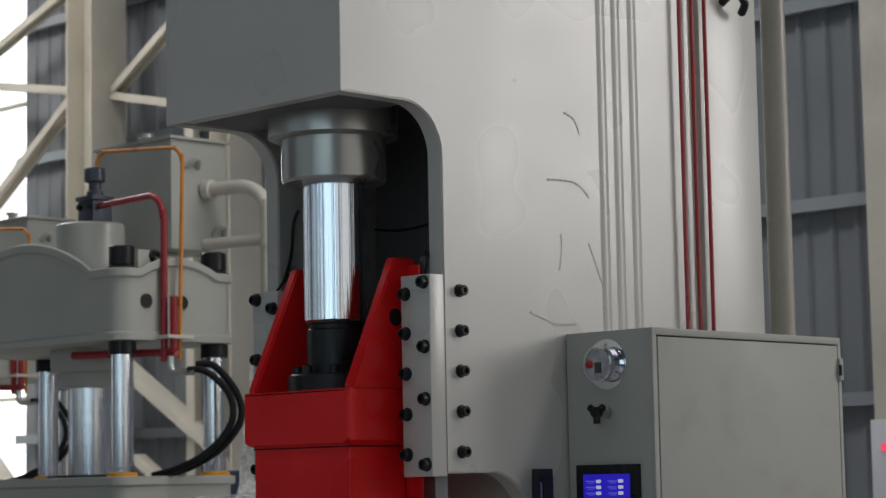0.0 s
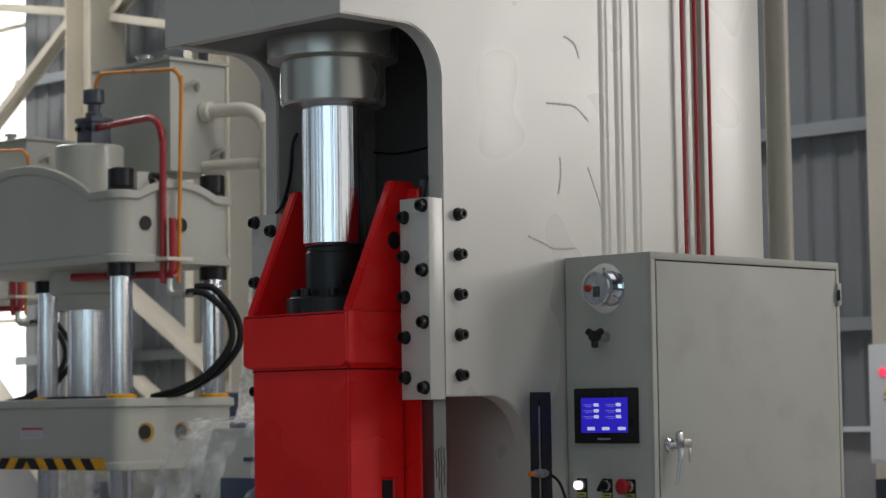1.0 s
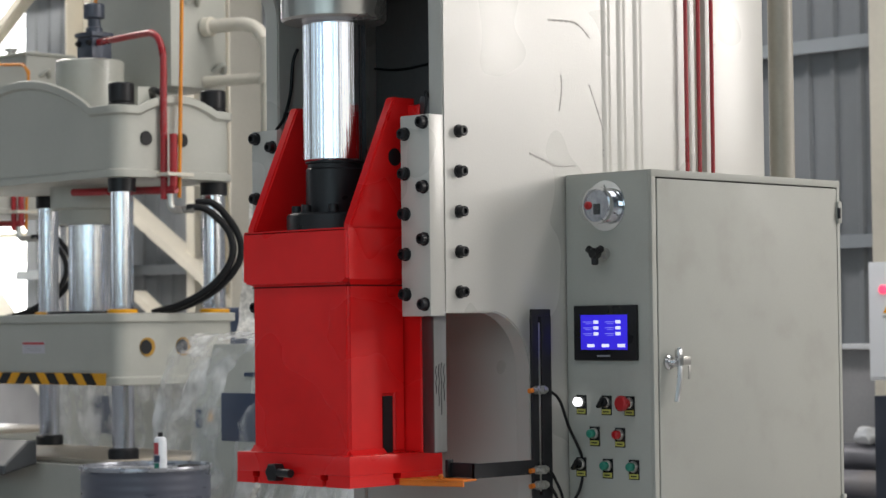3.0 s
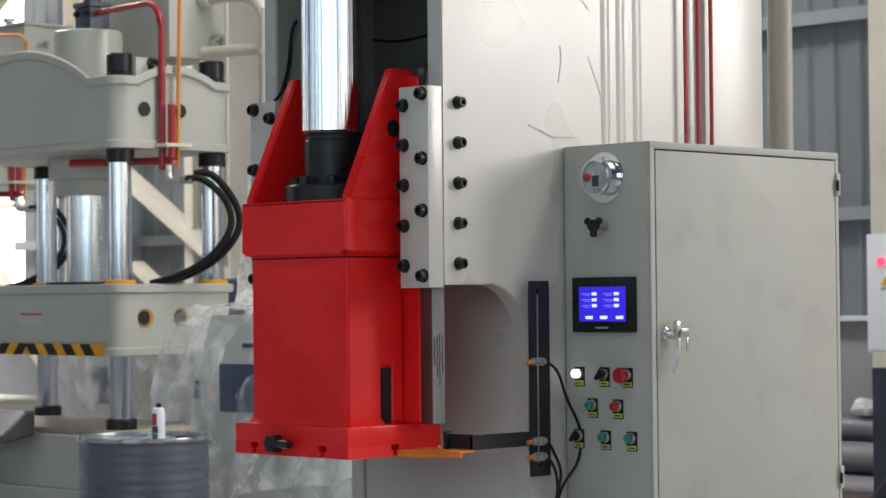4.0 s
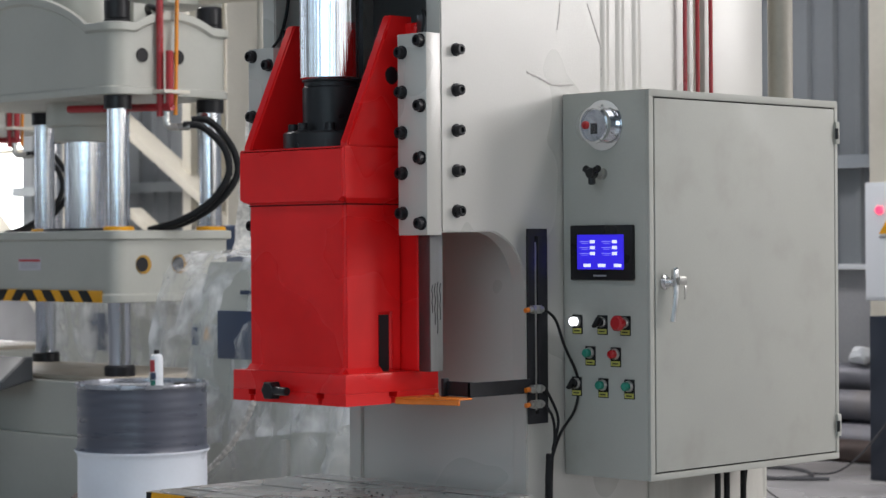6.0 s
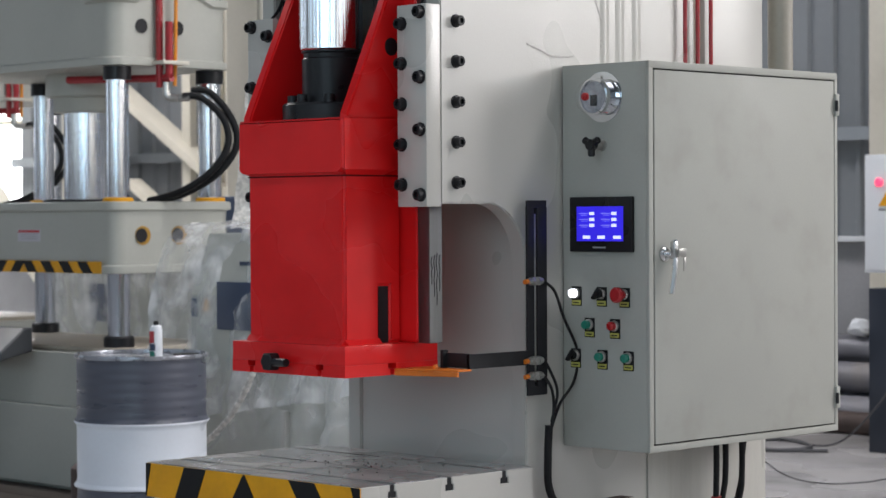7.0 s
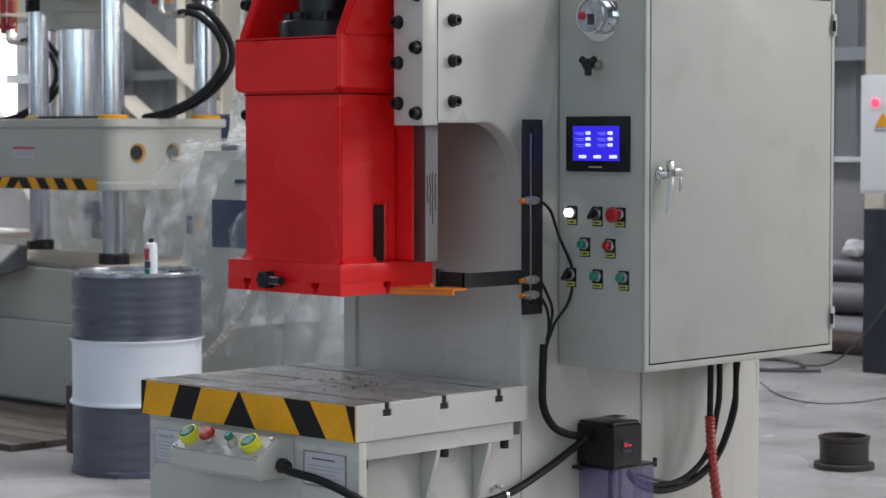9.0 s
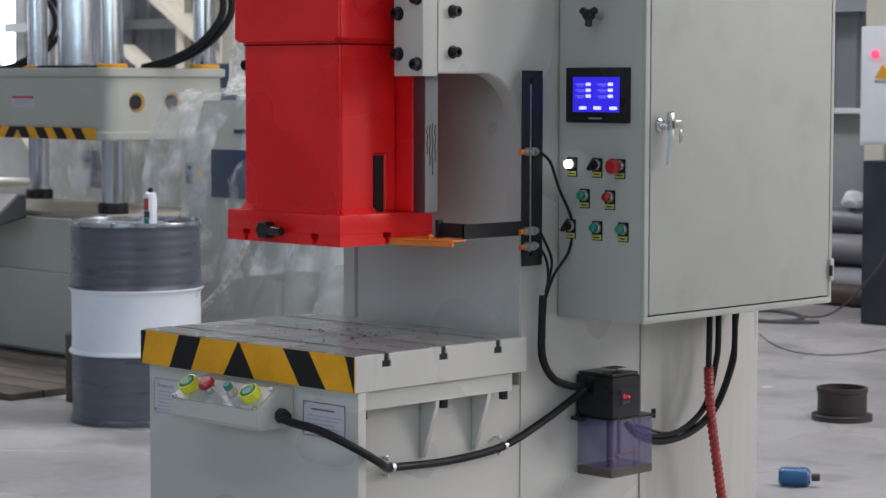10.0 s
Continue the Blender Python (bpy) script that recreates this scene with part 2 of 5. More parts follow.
# ---- building helpers ----


def box(x0, x1, y0, y1, z0, z1, bev=0.003, seg=2):
    bm = bmesh.new()
    bmesh.ops.create_cube(bm, size=1.0)
    for v in bm.verts:
        v.co = Vector(((x0 + x1) / 2 + v.co.x * (x1 - x0), (y0 + y1) / 2 + v.co.y * (y1 - y0), (z0 + z1) / 2 + v.co.z * (z1 - z0)))
    if bev:
        bmesh.ops.bevel(bm, geom=bm.edges[:], offset=bev, segments=seg, affect="EDGES", profile=0.6)
    return bm


def prism(points, axis, a, b, bev=0.0, seg=1):
    """A polygon drawn in the two other axes, drawn out along axis from a to b."""
    bm = bmesh.new()
    order = {"x": lambda p, q: Vector((q, p[0], p[1])), "y": lambda p, q: Vector((p[0], q, p[1])), "z": lambda p, q: Vector((p[0], p[1], q))}[axis]
    lo = [bm.verts.new(order(p, a)) for p in points]
    hi = [bm.verts.new(order(p, b)) for p in points]
    n = len(points)
    caps = [bm.faces.new(lo), bm.faces.new(hi)]
    for i in range(n):
        bm.faces.new((lo[i], lo[(i + 1) % n], hi[(i + 1) % n], hi[i]))
    bmesh.ops.recalc_face_normals(bm, faces=bm.faces[:])
    if bev:
        rim = [e for f in caps for e in f.edges]
        bmesh.ops.bevel(bm, geom=rim, offset=bev, segments=seg, affect="EDGES")
    return bm


def turned(c, profile, axis=(0, 0, 1), n=32):
    """A turned shape: (radius, height) pairs from bottom to top about axis through c."""
    bm = bmesh.new()
    q = Vector((0, 0, 1)).rotation_difference(Vector(axis).normalized())
    c = Vector(c)
    rings = []
    for r, h in profile:
        rings.append([bm.verts.new(c + q @ Vector((r * math.cos(2 * math.pi * k / n), r * math.sin(2 * math.pi * k / n), h))) for k in range(n)])
    for lo, hi in zip(rings, rings[1:]):
        for k in range(n):
            bm.faces.new((lo[k], lo[(k + 1) % n], hi[(k + 1) % n], hi[k]))
    bm.faces.new(rings[0][::-1])
    bm.faces.new(rings[-1])
    bmesh.ops.recalc_face_normals(bm, faces=bm.faces[:])
    return bm


def rod(a, b, r, n=20, bev=0.0):
    a, b = Vector(a), Vector(b)
    h = (b - a).length
    e = bev or r * 0.08
    return turned(a, [(r - e, 0), (r, e), (r, h - e), (r - e, h)], b - a, n)


def tube(points, r, n=10, steps=8, wave=0.0):
    """A round tube along a smooth line through the points."""
    P = [Vector(p) for p in points]
    line = []
    for i in range(len(P) - 1):
        p0, p1, p2, p3 = P[max(i - 1, 0)], P[i], P[i + 1], P[min(i + 2, len(P) - 1)]
        for k in range(steps):
            t = k / steps
            line.append(0.5 * (2 * p1 + (p2 - p0) * t + (2 * p0 - 5 * p1 + 4 * p2 - p3) * t * t + (3 * p1 - p0 - 3 * p2 + p3) * t ** 3))
    line.append(P[-1])
    bm = bmesh.new()
    rings, side = [], None
    for i, p in enumerate(line):
        d = (line[min(i + 1, len(line) - 1)] - line[max(i - 1, 0)]).normalized()
        if side is None:
            side = d.orthogonal().normalized()
        side = (side - d * side.dot(d)).normalized()
        up = d.cross(side)
        rr = r * (1 + wave * math.sin(i * 2.1))
        rings.append([bm.verts.new(p + rr * (side * math.cos(2 * math.pi * k / n) + up * math.sin(2 * math.pi * k / n))) for k in range(n)])
    for lo, hi in zip(rings, rings[1:]):
        for k in range(n):
            bm.faces.new((lo[k], lo[(k + 1) % n], hi[(k + 1) % n], hi[k]))
    bm.faces.new(rings[0][::-1])
    bm.faces.new(rings[-1])
    return bm


def bent(points, rad, steps=6):
    """Points of a pipe run with rounded corners."""
    P = [Vector(p) for p in points]
    out = [P[0]]
    for a, b, c in zip(P, P[1:], P[2:]):
        u, w = (a - b).normalized(), (c - b).normalized()
        for k in range(steps + 1):
            t = k / steps
            out.append((b + u * rad) * (1 - t) ** 2 + b * 2 * t * (1 - t) + (b + w * rad) * t * t)
    out.append(P[-1])
    return out


def join(*bms):
    out = bms[0]
    for bm in bms[1:]:
        me = bpy.data.meshes.new("join")
        bm.to_mesh(me)
        out.from_mesh(me)
        bpy.data.meshes.remove(me)
        bm.free()
    return out


def arc(cx, cy, r, a0, a1, n=10):
    return [(cx + r * math.cos(radians(a0 + (a1 - a0) * k / n)), cy + r * math.sin(radians(a0 + (a1 - a0) * k / n))) for k in range(n + 1)]


ROOT = {}


def thing(name, base, label, category, group="", kind=""):
    ob = new(name)
    ob.location = base
    ob.empty_display_size = 0.1
    ROOT[ob] = Vector(base)
    return tagged(ob, label, category, group, kind)


def part(name, bm, material, parent, label=""):
    """One mesh under a thing or a part, drawn in the place's own metres."""
    base = ROOT[parent]
    bm.transform(Matrix.Translation(-base))
    ob = mesh_object(name, bm, material)
    ob.parent = parent
    ROOT[ob] = base
    return tagged(ob, label)


def mesh_object(name, bm, material):
    me = bpy.data.meshes.new(name)
    bm.to_mesh(me)
    bm.free()
    me.materials.append(material)
    me.shade_smooth()
    me.set_sharp_from_angle(angle=radians(32))
    return new(name, me)


def again(ob, offset):
    """The same piece once more, shifted, on the same mesh."""
    o = ob.copy()
    scene.collection.objects.link(o)
    o.parent = ob.parent
    o.location = ob.location + Vector(offset)
    ROOT[o] = ROOT[ob]
    return o


def single(name, bm, material, base, label, category, group="", kind=""):
    base = Vector(base)
    bm.transform(Matrix.Translation(-base))
    ob = mesh_object(name, bm, material)
    ob.location = base
    ROOT[ob] = base
    return tagged(ob, label, category, group, kind)


def structure(name, bm, material, label):
    return single(name, bm, material, (0, 0, 0), label, name.split("_")[0], kind="structure")

# ---- the hall ----
structure("ground", box(-60, 40, -40, 60, -0.3, 0.0, 0), FLOOR, "polished grey concrete factory floor, stained and glossy")


def corrugated(x0, x1, z0, z1, y, pitch=0.24, rib=0.03, depth=0.028):
    bm = bmesh.new()
    xs, n = [], int((x1 - x0) / pitch)
    for i in range(n):
        a = x0 + i * pitch
        xs += [(a, y), (a + pitch - 0.075, y), (a + pitch - 0.055, y - depth), (a + pitch - 0.02, y - depth)]
    xs.append((x1, y))
    lo = [bm.verts.new((x, yy, z0)) for x, yy in xs]
    hi = [bm.verts.new((x, yy, z1)) for x, yy in xs]
    for i in range(len(xs) - 1):
        bm.faces.new((lo[i], lo[i + 1], hi[i + 1], hi[i]))
    back = [bm.verts.new((x, y + 0.12, z)) for x, z in ((x0, z0), (x1, z0), (x1, z1), (x0, z1))]
    bm.faces.new(back)
    return bm


WX0, WX1, WZ0, WZ1 = -20.9, -16.15, 1.35, 8.0
structure("wall_north_base", box(-30, 3.0, 10.0, 10.24, 0, 1.33, 0.01), CONCRETE_WALL, "low rendered concrete wall under the cladding")
structure("wall_north", corrugated(WX1, 3.0, 1.36, 10.0, 10.0), CLAD, "grey-blue corrugated steel wall cladding of the hall")
structure("wall_north_end", corrugated(-30, WX0, 1.36, 10.0, 10.0), CLAD, "grey-blue corrugated steel cladding beyond the window")
structure("wall_north_lintel", corrugated(WX0, WX1, WZ1, 10.0, 10.0), CLAD, "grey-blue corrugated steel above the tall window")
structure("wall_north_gate", join(box(9.7, 14, 10.0, 10.2, 0, 10, 0), box(3.0, 5.3, 10.0, 10.2, 0, 10, 0), box(5.3, 9.7, 10.0, 10.2, 7.2, 10, 0), box(5.3, 9.7, 10.0, 10.2, 0, 3.2, 0)), CLAD, "grey-blue steel wall round a high window")
structure("wall_west", box(-30.2, -30, -14, 10.24, 0, 10, 0), CLAD, "grey-blue steel end wall of the hall")
south = [box(-30, -13.2, -14.2, -14, 0, 10, 0), box(12.4, 14, -14.2, -14, 0, 10, 0), box(-13.2, 12.4, -14.2, -14, 0, 2.2, 0), box(-13.2, 12.4, -14.2, -14, 6.6, 10, 0)]
south += [box(-13.2 + 0.62 * k, -13.02 + 0.62 * k, -14.2, -14.0, 2.2, 6.6, 0) for k in range(1, 41)]
structure("wall_south", join(*south), CLAD, "grey-blue steel side wall with a window band")
structure("wall_east", join(box(14, 14.2, -14, -6.6, 0, 10, 0), box(14, 14.2, 7.6, 10.24, 0, 10, 0), box(14, 14.2, -6.6, 7.6, 0, 2.0, 0), box(14, 14.2, -6.6, 7.6, 6.8, 10, 0), *[box(14.0, 14.2, -6.6 + 0.71 * k, -6.4 + 0.71 * k, 2.0, 6.8, 0) for k in range(1, 20)]), CLAD, "grey-blue steel end wall with a window band")
structure("ceiling", join(box(-30, 14, 5.8, 10.24, 10, 10.2, 0), box(-30, 14, -4.7, 3.2, 10, 10.2, 0), box(-30, 14, -14, -7.3, 10, 10.2, 0)), CLAD, "unseen steel sheet roof with long open strips over the added roof lamps")
structure("window_1", box(WX0 - 1.5, WX1, 10.5, 10.52, 0.5, 9, 0), DAY, "overexposed daylight behind the tall hall window")
win_bars = [box(WX0 + 1.16 * k - 0.03, WX0 + 1.16 * k + 0.03, 10.02, 10.08, WZ0, WZ1, 0.004) for k in range(4)]
win_bars += [box(WX0, WX1, 10.03, 10.07, z - 0.025, z + 0.025, 0.004) for z in (2.6, 4.2, 5.9, 7.9)]
structure("window_frame", join(*win_bars), CREAM, "thin pale steel window bars")
for z in (2.14, 3.64, 5.2, 6.7, 8.2):
    structure("trim_girt", prism([(9.86, z + 0.05), (9.86, z - 0.05), (9.9, z - 0.05), (9.9, z - 0.035), (9.872, z - 0.035), (9.872, z + 0.035), (9.97, z + 0.035), (9.97, z + 0.05)], "x", -16.15, 3.0), GIRT, "grey steel girt along the cladding")
structure("trim_sill", box(-16.15, 3.0, 9.9, 10.0, 1.33, 1.37, 0.004), WHITE, "pale flashing strip on the low wall")


def steel_column(x, y, w, d, label):
    t = thing("steel_column", (x, y, 0), label, "column", "steel columns of the hall")
    part("web", box(x - w / 2 + 0.02, x + w / 2 - 0.02, y - 0.012, y + 0.012, 0.02, 9.95, 0.002), CREAM, t)
    part("flange", box(x - w / 2, x - w / 2 + 0.02, y - d / 2, y + d / 2, 0.02, 9.95, 0.003), CREAM, t)
    part("flange", box(x + w / 2 - 0.02, x + w / 2, y - d / 2, y + d / 2, 0.02, 9.95, 0.003), CREAM, t)
    part("foot_plate", box(x - w / 2 - 0.06, x + w / 2 + 0.06, y - d / 2 - 0.06, y + d / 2 + 0.06, 0, 0.025, 0.004), CREAM, t)
    return t


right_column = steel_column(-4.37, 9.55, 0.42, 0.5, "cream-painted boxed steel column standing by the cladding wall")
part("cover_plate", box(-4.58, -4.16, 9.28, 9.2985, 0.03, 9.95, 0.004), CREAM, right_column)
steel_column(-11.85, 9.45, 0.3, 0.4, "slim cream-painted steel column by the cladding wall")
steel_column(-14.05, 9.42, 0.44, 0.44, "cream-painted steel column beside the tall window")


def brace(a, b, s, label):
    a, b = Vector(a), Vector(b)
    d = (b - a)
    t = 0.014
    bm = join(box(-s / 2, s / 2, 0.02, 0.02 + t, 0, d.length, 0.002), box(-s / 2, -s / 2 + t, -0.05, 0.0195, 0, d.length, 0.002), box(s / 2 - t, s / 2, -0.05, 0.0195, 0, d.length, 0.002))
    bm.transform(Matrix.Translation(a) @ d.to_track_quat("Z", "Y").to_matrix().to_4x4())
    return single("brace", bm, CREAM, a, label, "brace", "steel bracing of the hall")


BR = "cream-painted steel bracing bar between hall columns"
brace((-14.0, 9.5, 5.55), (-11.2, 9.5, 7.15), 0.14, BR)
brace((-13.9, 9.5, 5.62), (-11.0, 9.5, 5.0), 0.14, BR)
brace((-16.1, 9.5, 4.65), (-14.45, 9.5, 5.72), 0.16, BR)
brace((-17.5, 9.5, 6.28), (-14.45, 9.5, 5.74), 0.13, BR)
brace((-17.5, 9.5, 5.9), (-14.3, 9.5, 6.95), 0.13, BR)
brace((-14.4, 9.5, 3.25), (-10.6, 9.5, 1.02), 0.26, BR)
brace((-13.6, 9.6, 1.9), (-10.9, 9.6, 0.3), 0.16, BR)
brace((-12.65, 9.55, 0.6), (-12.65, 9.55, 5.5), 0.13, BR)
brace((-17.8, 9.5, 3.4), (-14.3, 9.4, 0.45), 0.3, BR)

# ---- the C-frame press ----
P = thing("hydraulic_press", (-0.39, 0.95, 0), "tall grey C-frame hydraulic press with a red slide", "press")
TOP = 3.75
side = [(0.0, 2.641), (0.24, 2.641)] + arc(0.24, 2.495, 0.146, 90, 0, 12)[1:] + [(0.386, 1.58), (0.56, 1.58)] + arc(0.56, 1.405, 0.178, 90, 0, 12)[1:] + [(0.738, 0.0), (1.54, 0.0), (1.54, TOP), (0.0, TOP)]
for x0, x1 in ((-0.06, 0.0), (-0.781, -0.721)):
    part("side_plate", prism(side, "x", x0, x1, 0.004, 2), GREY, P)
part("head_front_plate", box(-0.7815, 0.0006, -0.005, 0.0045, 2.6405, TOP, 0.0012, 1), GREY, P)
part("head_front_backing", box(-0.72, -0.061, 0.0, 0.05, 2.643, TOP, 0.003), GREY, P)
# The dark colour gives the shade under the head and in the throat.
part("head_bottom_plate", box(-0.72, -0.061, 0.051, 0.3, 2.644, 2.7, 0.003), INNER_SHADE, P, "dark underside of the head, its shade put in the colour")
part("throat_back_plate", box(-0.72, -0.061, 0.745, 0.785, 0.0, 1.6, 0.003), GREY, P)
part("upper_back_plate", box(-0.72, -0.061, 0.80, 0.84, 1.601, TOP - 0.01, 0.003), INNER_SHADE, P, "dark plate inside the throat, its shade put in the colour")
part("throat_web", box(-0.72, -0.061, 0.56, 0.80, 1.606, 1.65, 0.003), GREY, P)
for x0, x1 in ((-0.06, 0.0), (-0.781, -0.721)):
    part("rear_plate", box(x0, x1, 1.595, 1.905, 0.0, TOP, 0.005), GREY, P)
part("rear_channel", box(-0.72, -0.03, 1.5405, 1.5945, 0.01, TOP - 0.01, 0.002), CREAM, P)
part("rear_cover", box(-0.72, -0.061, 1.86, 1.9, 0.01, TOP - 0.01, 0.002), GREY, P)
part("top_plate", box(-0.781, 0.0, 0.0, 1.905, TOP + 0.001, TOP + 0.04, 0.004), GREY, P)
part("lower_side_cover", box(0.0005, 0.006, 1.294, 1.905, 0.002, 0.96, 0.002), STREAKED, P, "grey cover plate with drip streaks")
for y in (1.1, 1.172, 1.252):
    prof = [(y - 0.03 + 0.06 * k / 16, -0.0008 + 0.0024 * (1 - math.cos(2 * math.pi * k / 16))) for k in range(17)]
    rib = bmesh.new()
    lo = [rib.verts.new((h, yy, 1.96)) for yy, h in prof]
    hi = [rib.verts.new((h, yy, TOP - 0.02)) for yy, h in prof]
    for i in range(len(prof) - 1):
        rib.faces.new((lo[i], lo[i + 1], hi[i + 1], hi[i]))
    rib.faces.new(lo[::-1])
    rib.faces.new(hi)
    bmesh.ops.recalc_face_normals(rib, faces=rib.faces[:])
    part("stiffening_bead", rib, GREY, P)
for y in (1.467, 1.531, 1.599):
    part("oil_tube", rod((0.022, y, 1.99), (0.022, y, TOP - 0.02), 0.0068, 12), TUBE_RED, P, "thin red-painted oil tube")
part("lifting_lug", tube([(0.0, 1.72, 3.13), (0.05, 1.73, 3.16), (0.06, 1.77, 3.13), (0.03, 1.79, 3.1)], 0.014), BLACK_OXIDE, P, "dark steel pipe fitting")
DRIP = mat("smeared_filler", (0.43, 0.41, 0.385), 0.6, var=0.2, scale=20, bump=0.02)
SMEARS = (((0.921, 2.676), (0.965, 2.659), (0.989, 2.616)), ((0.837, 2.462), (0.906, 2.465), (0.97, 2.461), (1.026, 2.422)), ((0.892, 2.299), (0.896, 2.256), (0.883, 2.19)),
          ((1.021, 2.278), (1.053, 2.213), (1.084, 2.145), (1.094, 2.11), (1.084, 2.074), (1.093, 2.02)), ((0.748, 2.055), (0.814, 2.037), (0.864, 2.022), (0.954, 2.027)))
for pts in SMEARS:
    bm = tube([(0.0, y, z) for y, z in pts], 0.0034, 6, 8, 0.6)
    for v in bm.verts:
        v.co.x = v.co.x * 0.35 + 0.0003
    part("filler_smear", bm, DRIP, P, "dull streak of filler on the paint")


def hex_bolt(c, axis, r=0.016, h=0.022):
    """A socket-head bolt with washer."""
    a = Vector(axis)
    bm = turned(c, [(r * 1.25, 0), (r * 1.25, 0.004), (r, 0.005), (r, h - 0.002), (r - 0.002, h), (r * 0.55, h), (r * 0.5, h - 0.009)], a, 14)
    return bm


# gibs that guide the slide, with their bolts
for s, xa, xb in ((1, -0.118, 0.0), (-1, -0.781, -0.663)):
    g = part("guide_block", box(xa, xb, 0.328, 0.3857, 1.572, 2.149, 0.003), GREY if s < 0 else GREY, P, "grey steel guide block bolted on")
    xo, xi = (-0.022, -0.098) if s > 0 else (-0.759, -0.683)
    first = part("bolt", hex_bolt((xo, 0.328, 2.126), (0, -1, 0)), BLACK_OXIDE, g, "black socket-head bolt")
    for z in (1.941, 1.792, 1.606):
        again(first, (0, 0, z - 2.126))
    for z in (2.096, 1.982, 1.866, 1.75, 1.635):
        again(first, (xi - xo, 0, z - 2.126))
first = part("bolt", hex_bolt((0, 0.447, 2.105), (1, 0, 0), 0.0155, 0.026), BLACK_OXIDE, P, "black socket-head bolt")
for z in (1.989, 1.873, 1.757, 1.641):
    again(first, (0, 0, z - 2.105))

# cylinder above the slide
CX, CY = -0.39, 0.32
part("cylinder_flange", turned((CX, CY, 2.578), [(0.18, 0), (0.195, 0.006), (0.195, 0.088), (0.19, 0.094), (0.165, 0.095), (0.165, 0.14)], n=64), STEEL, P, "turned grey steel cylinder flange")
part("cylinder_gland", turned((CX, CY, 2.447), [(0.1, 0), (0.15, 0.0), (0.157, 0.008), (0.157, 0.133)], n=64), STEEL, P, "turned grey steel cylinder gland")
part("piston_rod", turned((CX, CY, 2.032), [(0.088, 0), (0.094, 0.006), (0.094, 0.43)], n=64), CHROME, P, "polished chrome piston rod")
part("rod_coupling", turned((CX, CY, 1.878), [(0.087, 0), (0.087, 0.13), (0.082, 0.135), (0.082, 0.147), (0.089, 0.15), (0.089, 0.156)], n=48), BLACK_OXIDE, P, "blackened steel rod coupling")
fl = part("coupling_flange", turned((CX, CY, 1.828), [(0.145, 0), (0.145, 0.044), (0.14, 0.05), (0.09, 0.051)], n=48), BLACK_OXIDE, P, "blackened steel flange ring")
first = part("bolt", hex_bolt((CX - 0.115, CY, 1.878), (0, 0, 1), 0.015, 0.025), BLACK_OXIDE, fl)
for k in range(1, 8):
    a = 2 * math.pi * k / 8
    again(first, (0.115 - 0.115 * math.cos(a), 0.115 * math.sin(a), 0))

part("wire", tube([(-0.719, 0.795, 2.375), (-0.607, 0.795, 2.362), (-0.452, 0.795, 2.371), (-0.07, 0.795, 2.42)], 0.004, 6), RUBBER, P, "thin black wire across the throat")
part("wire", tube([(-0.70, 0.45, 2.41), (-0.712, 0.44, 2.37), (-0.715, 0.43, 2.27), (-0.70, 0.39, 2.19), (-0.69, 0.35, 2.152)], 0.005, 6), RUBBER, P, "thin black wire beside the guide")
part("wire", tube([(-0.05, 0.36, 2.149), (-0.045, 0.365, 2.19), (-0.06, 0.375, 2.22), (-0.065, 0.4, 2.2)], 0.004, 6), RUBBER, P, "thin black wire beside the guide")

# the red slide
ZL = 1.69
ZB = ZL - 0.602
skin = [(0.175, ZB + 0.09), (0.313, ZB + 0.09), (0.313, ZB + 0.255), (0.352, ZB + 0.255), (0.352, ZB + 0.09), (0.40, ZB + 0.09), (0.40, ZL), (0.175, ZL)]
S = part("slide", prism(skin, "x", -0.602, -0.18, 0.009, 3), RED, P, "glossy red painted press slide")
# Black block almost fills the slot to draw the shade in it.
part("slot_shadow_plate", box(-0.58, -0.186, 0.3135, 0.3515, ZB + 0.091, ZB + 0.2545, 0.0), BLACK_PAINT, S, "black block that paints the slot's shade")
collar = [(-0.6, ZL - 0.026), (-0.622, ZL - 0.01), (-0.62, ZL + 0.135), (-0.618, ZL + 0.138), (-0.162, ZL + 0.138), (-0.16, ZL + 0.135), (-0.158, ZL - 0.01), (-0.18, ZL - 0.026)]
cb = prism(collar, "y", 0.152, 0.41, 0.008, 3)
for v in cb.verts:
    if v.co.z < ZL - 0.018 and v.co.y < 0.2:
        v.co.y += 0.024
part("collar", cb, RED, S)
part("collar_shadow_line", box(-0.6008, -0.1792, 0.1742, 0.398, ZL - 0.0295, ZL - 0.0255, 0.0), SHADOW_RED, S, "dark strip painted as the shadow line under the collar")
cheek = [(0.172, ZL + 0.137), (0.172, ZL + 0.15), (0.342, ZL + 0.515), (0.348, ZL + 0.52), (0.43, ZL + 0.52), (0.43, ZL + 0.137)]
for xa in (-0.196, -0.62):
    part("cheek", prism(cheek, "x", xa, xa + 0.036, 0.005, 2), RED, S)
part("cheek_hole", turned((-0.1595, 0.345, ZL + 0.345), [(0.026, 0), (0.022, 0.001)], (1, 0, 0), 20), BLACK_PAINT, S, "dark round hole in the cheek")
for xa, xb in ((-0.215, -0.112), (-0.668, -0.565)):
    part("wing", box(xa, xb, 0.385 + 0.016, 0.445, ZB + 0.09, ZL + 0.5, 0.012, 4), RED, S)
for xa, xb in ((-0.1115, -0.066), (-0.715, -0.6685)):
    part("guide_rail", box(xa, xb, 0.401, 0.452, ZB + 0.09, ZL + 0.52, 0.002), RAIL, S, "oily scored steel guide rail")
# Thin plate that paints the rail's lit side lighter.
part("rail_lit_side", box(-0.0658, -0.064, 0.402, 0.4515, ZB + 0.092, ZL + 0.518, 0.0), RAIL_LIT, S, "steel side of the guide rail, coloured lighter as its lit side")
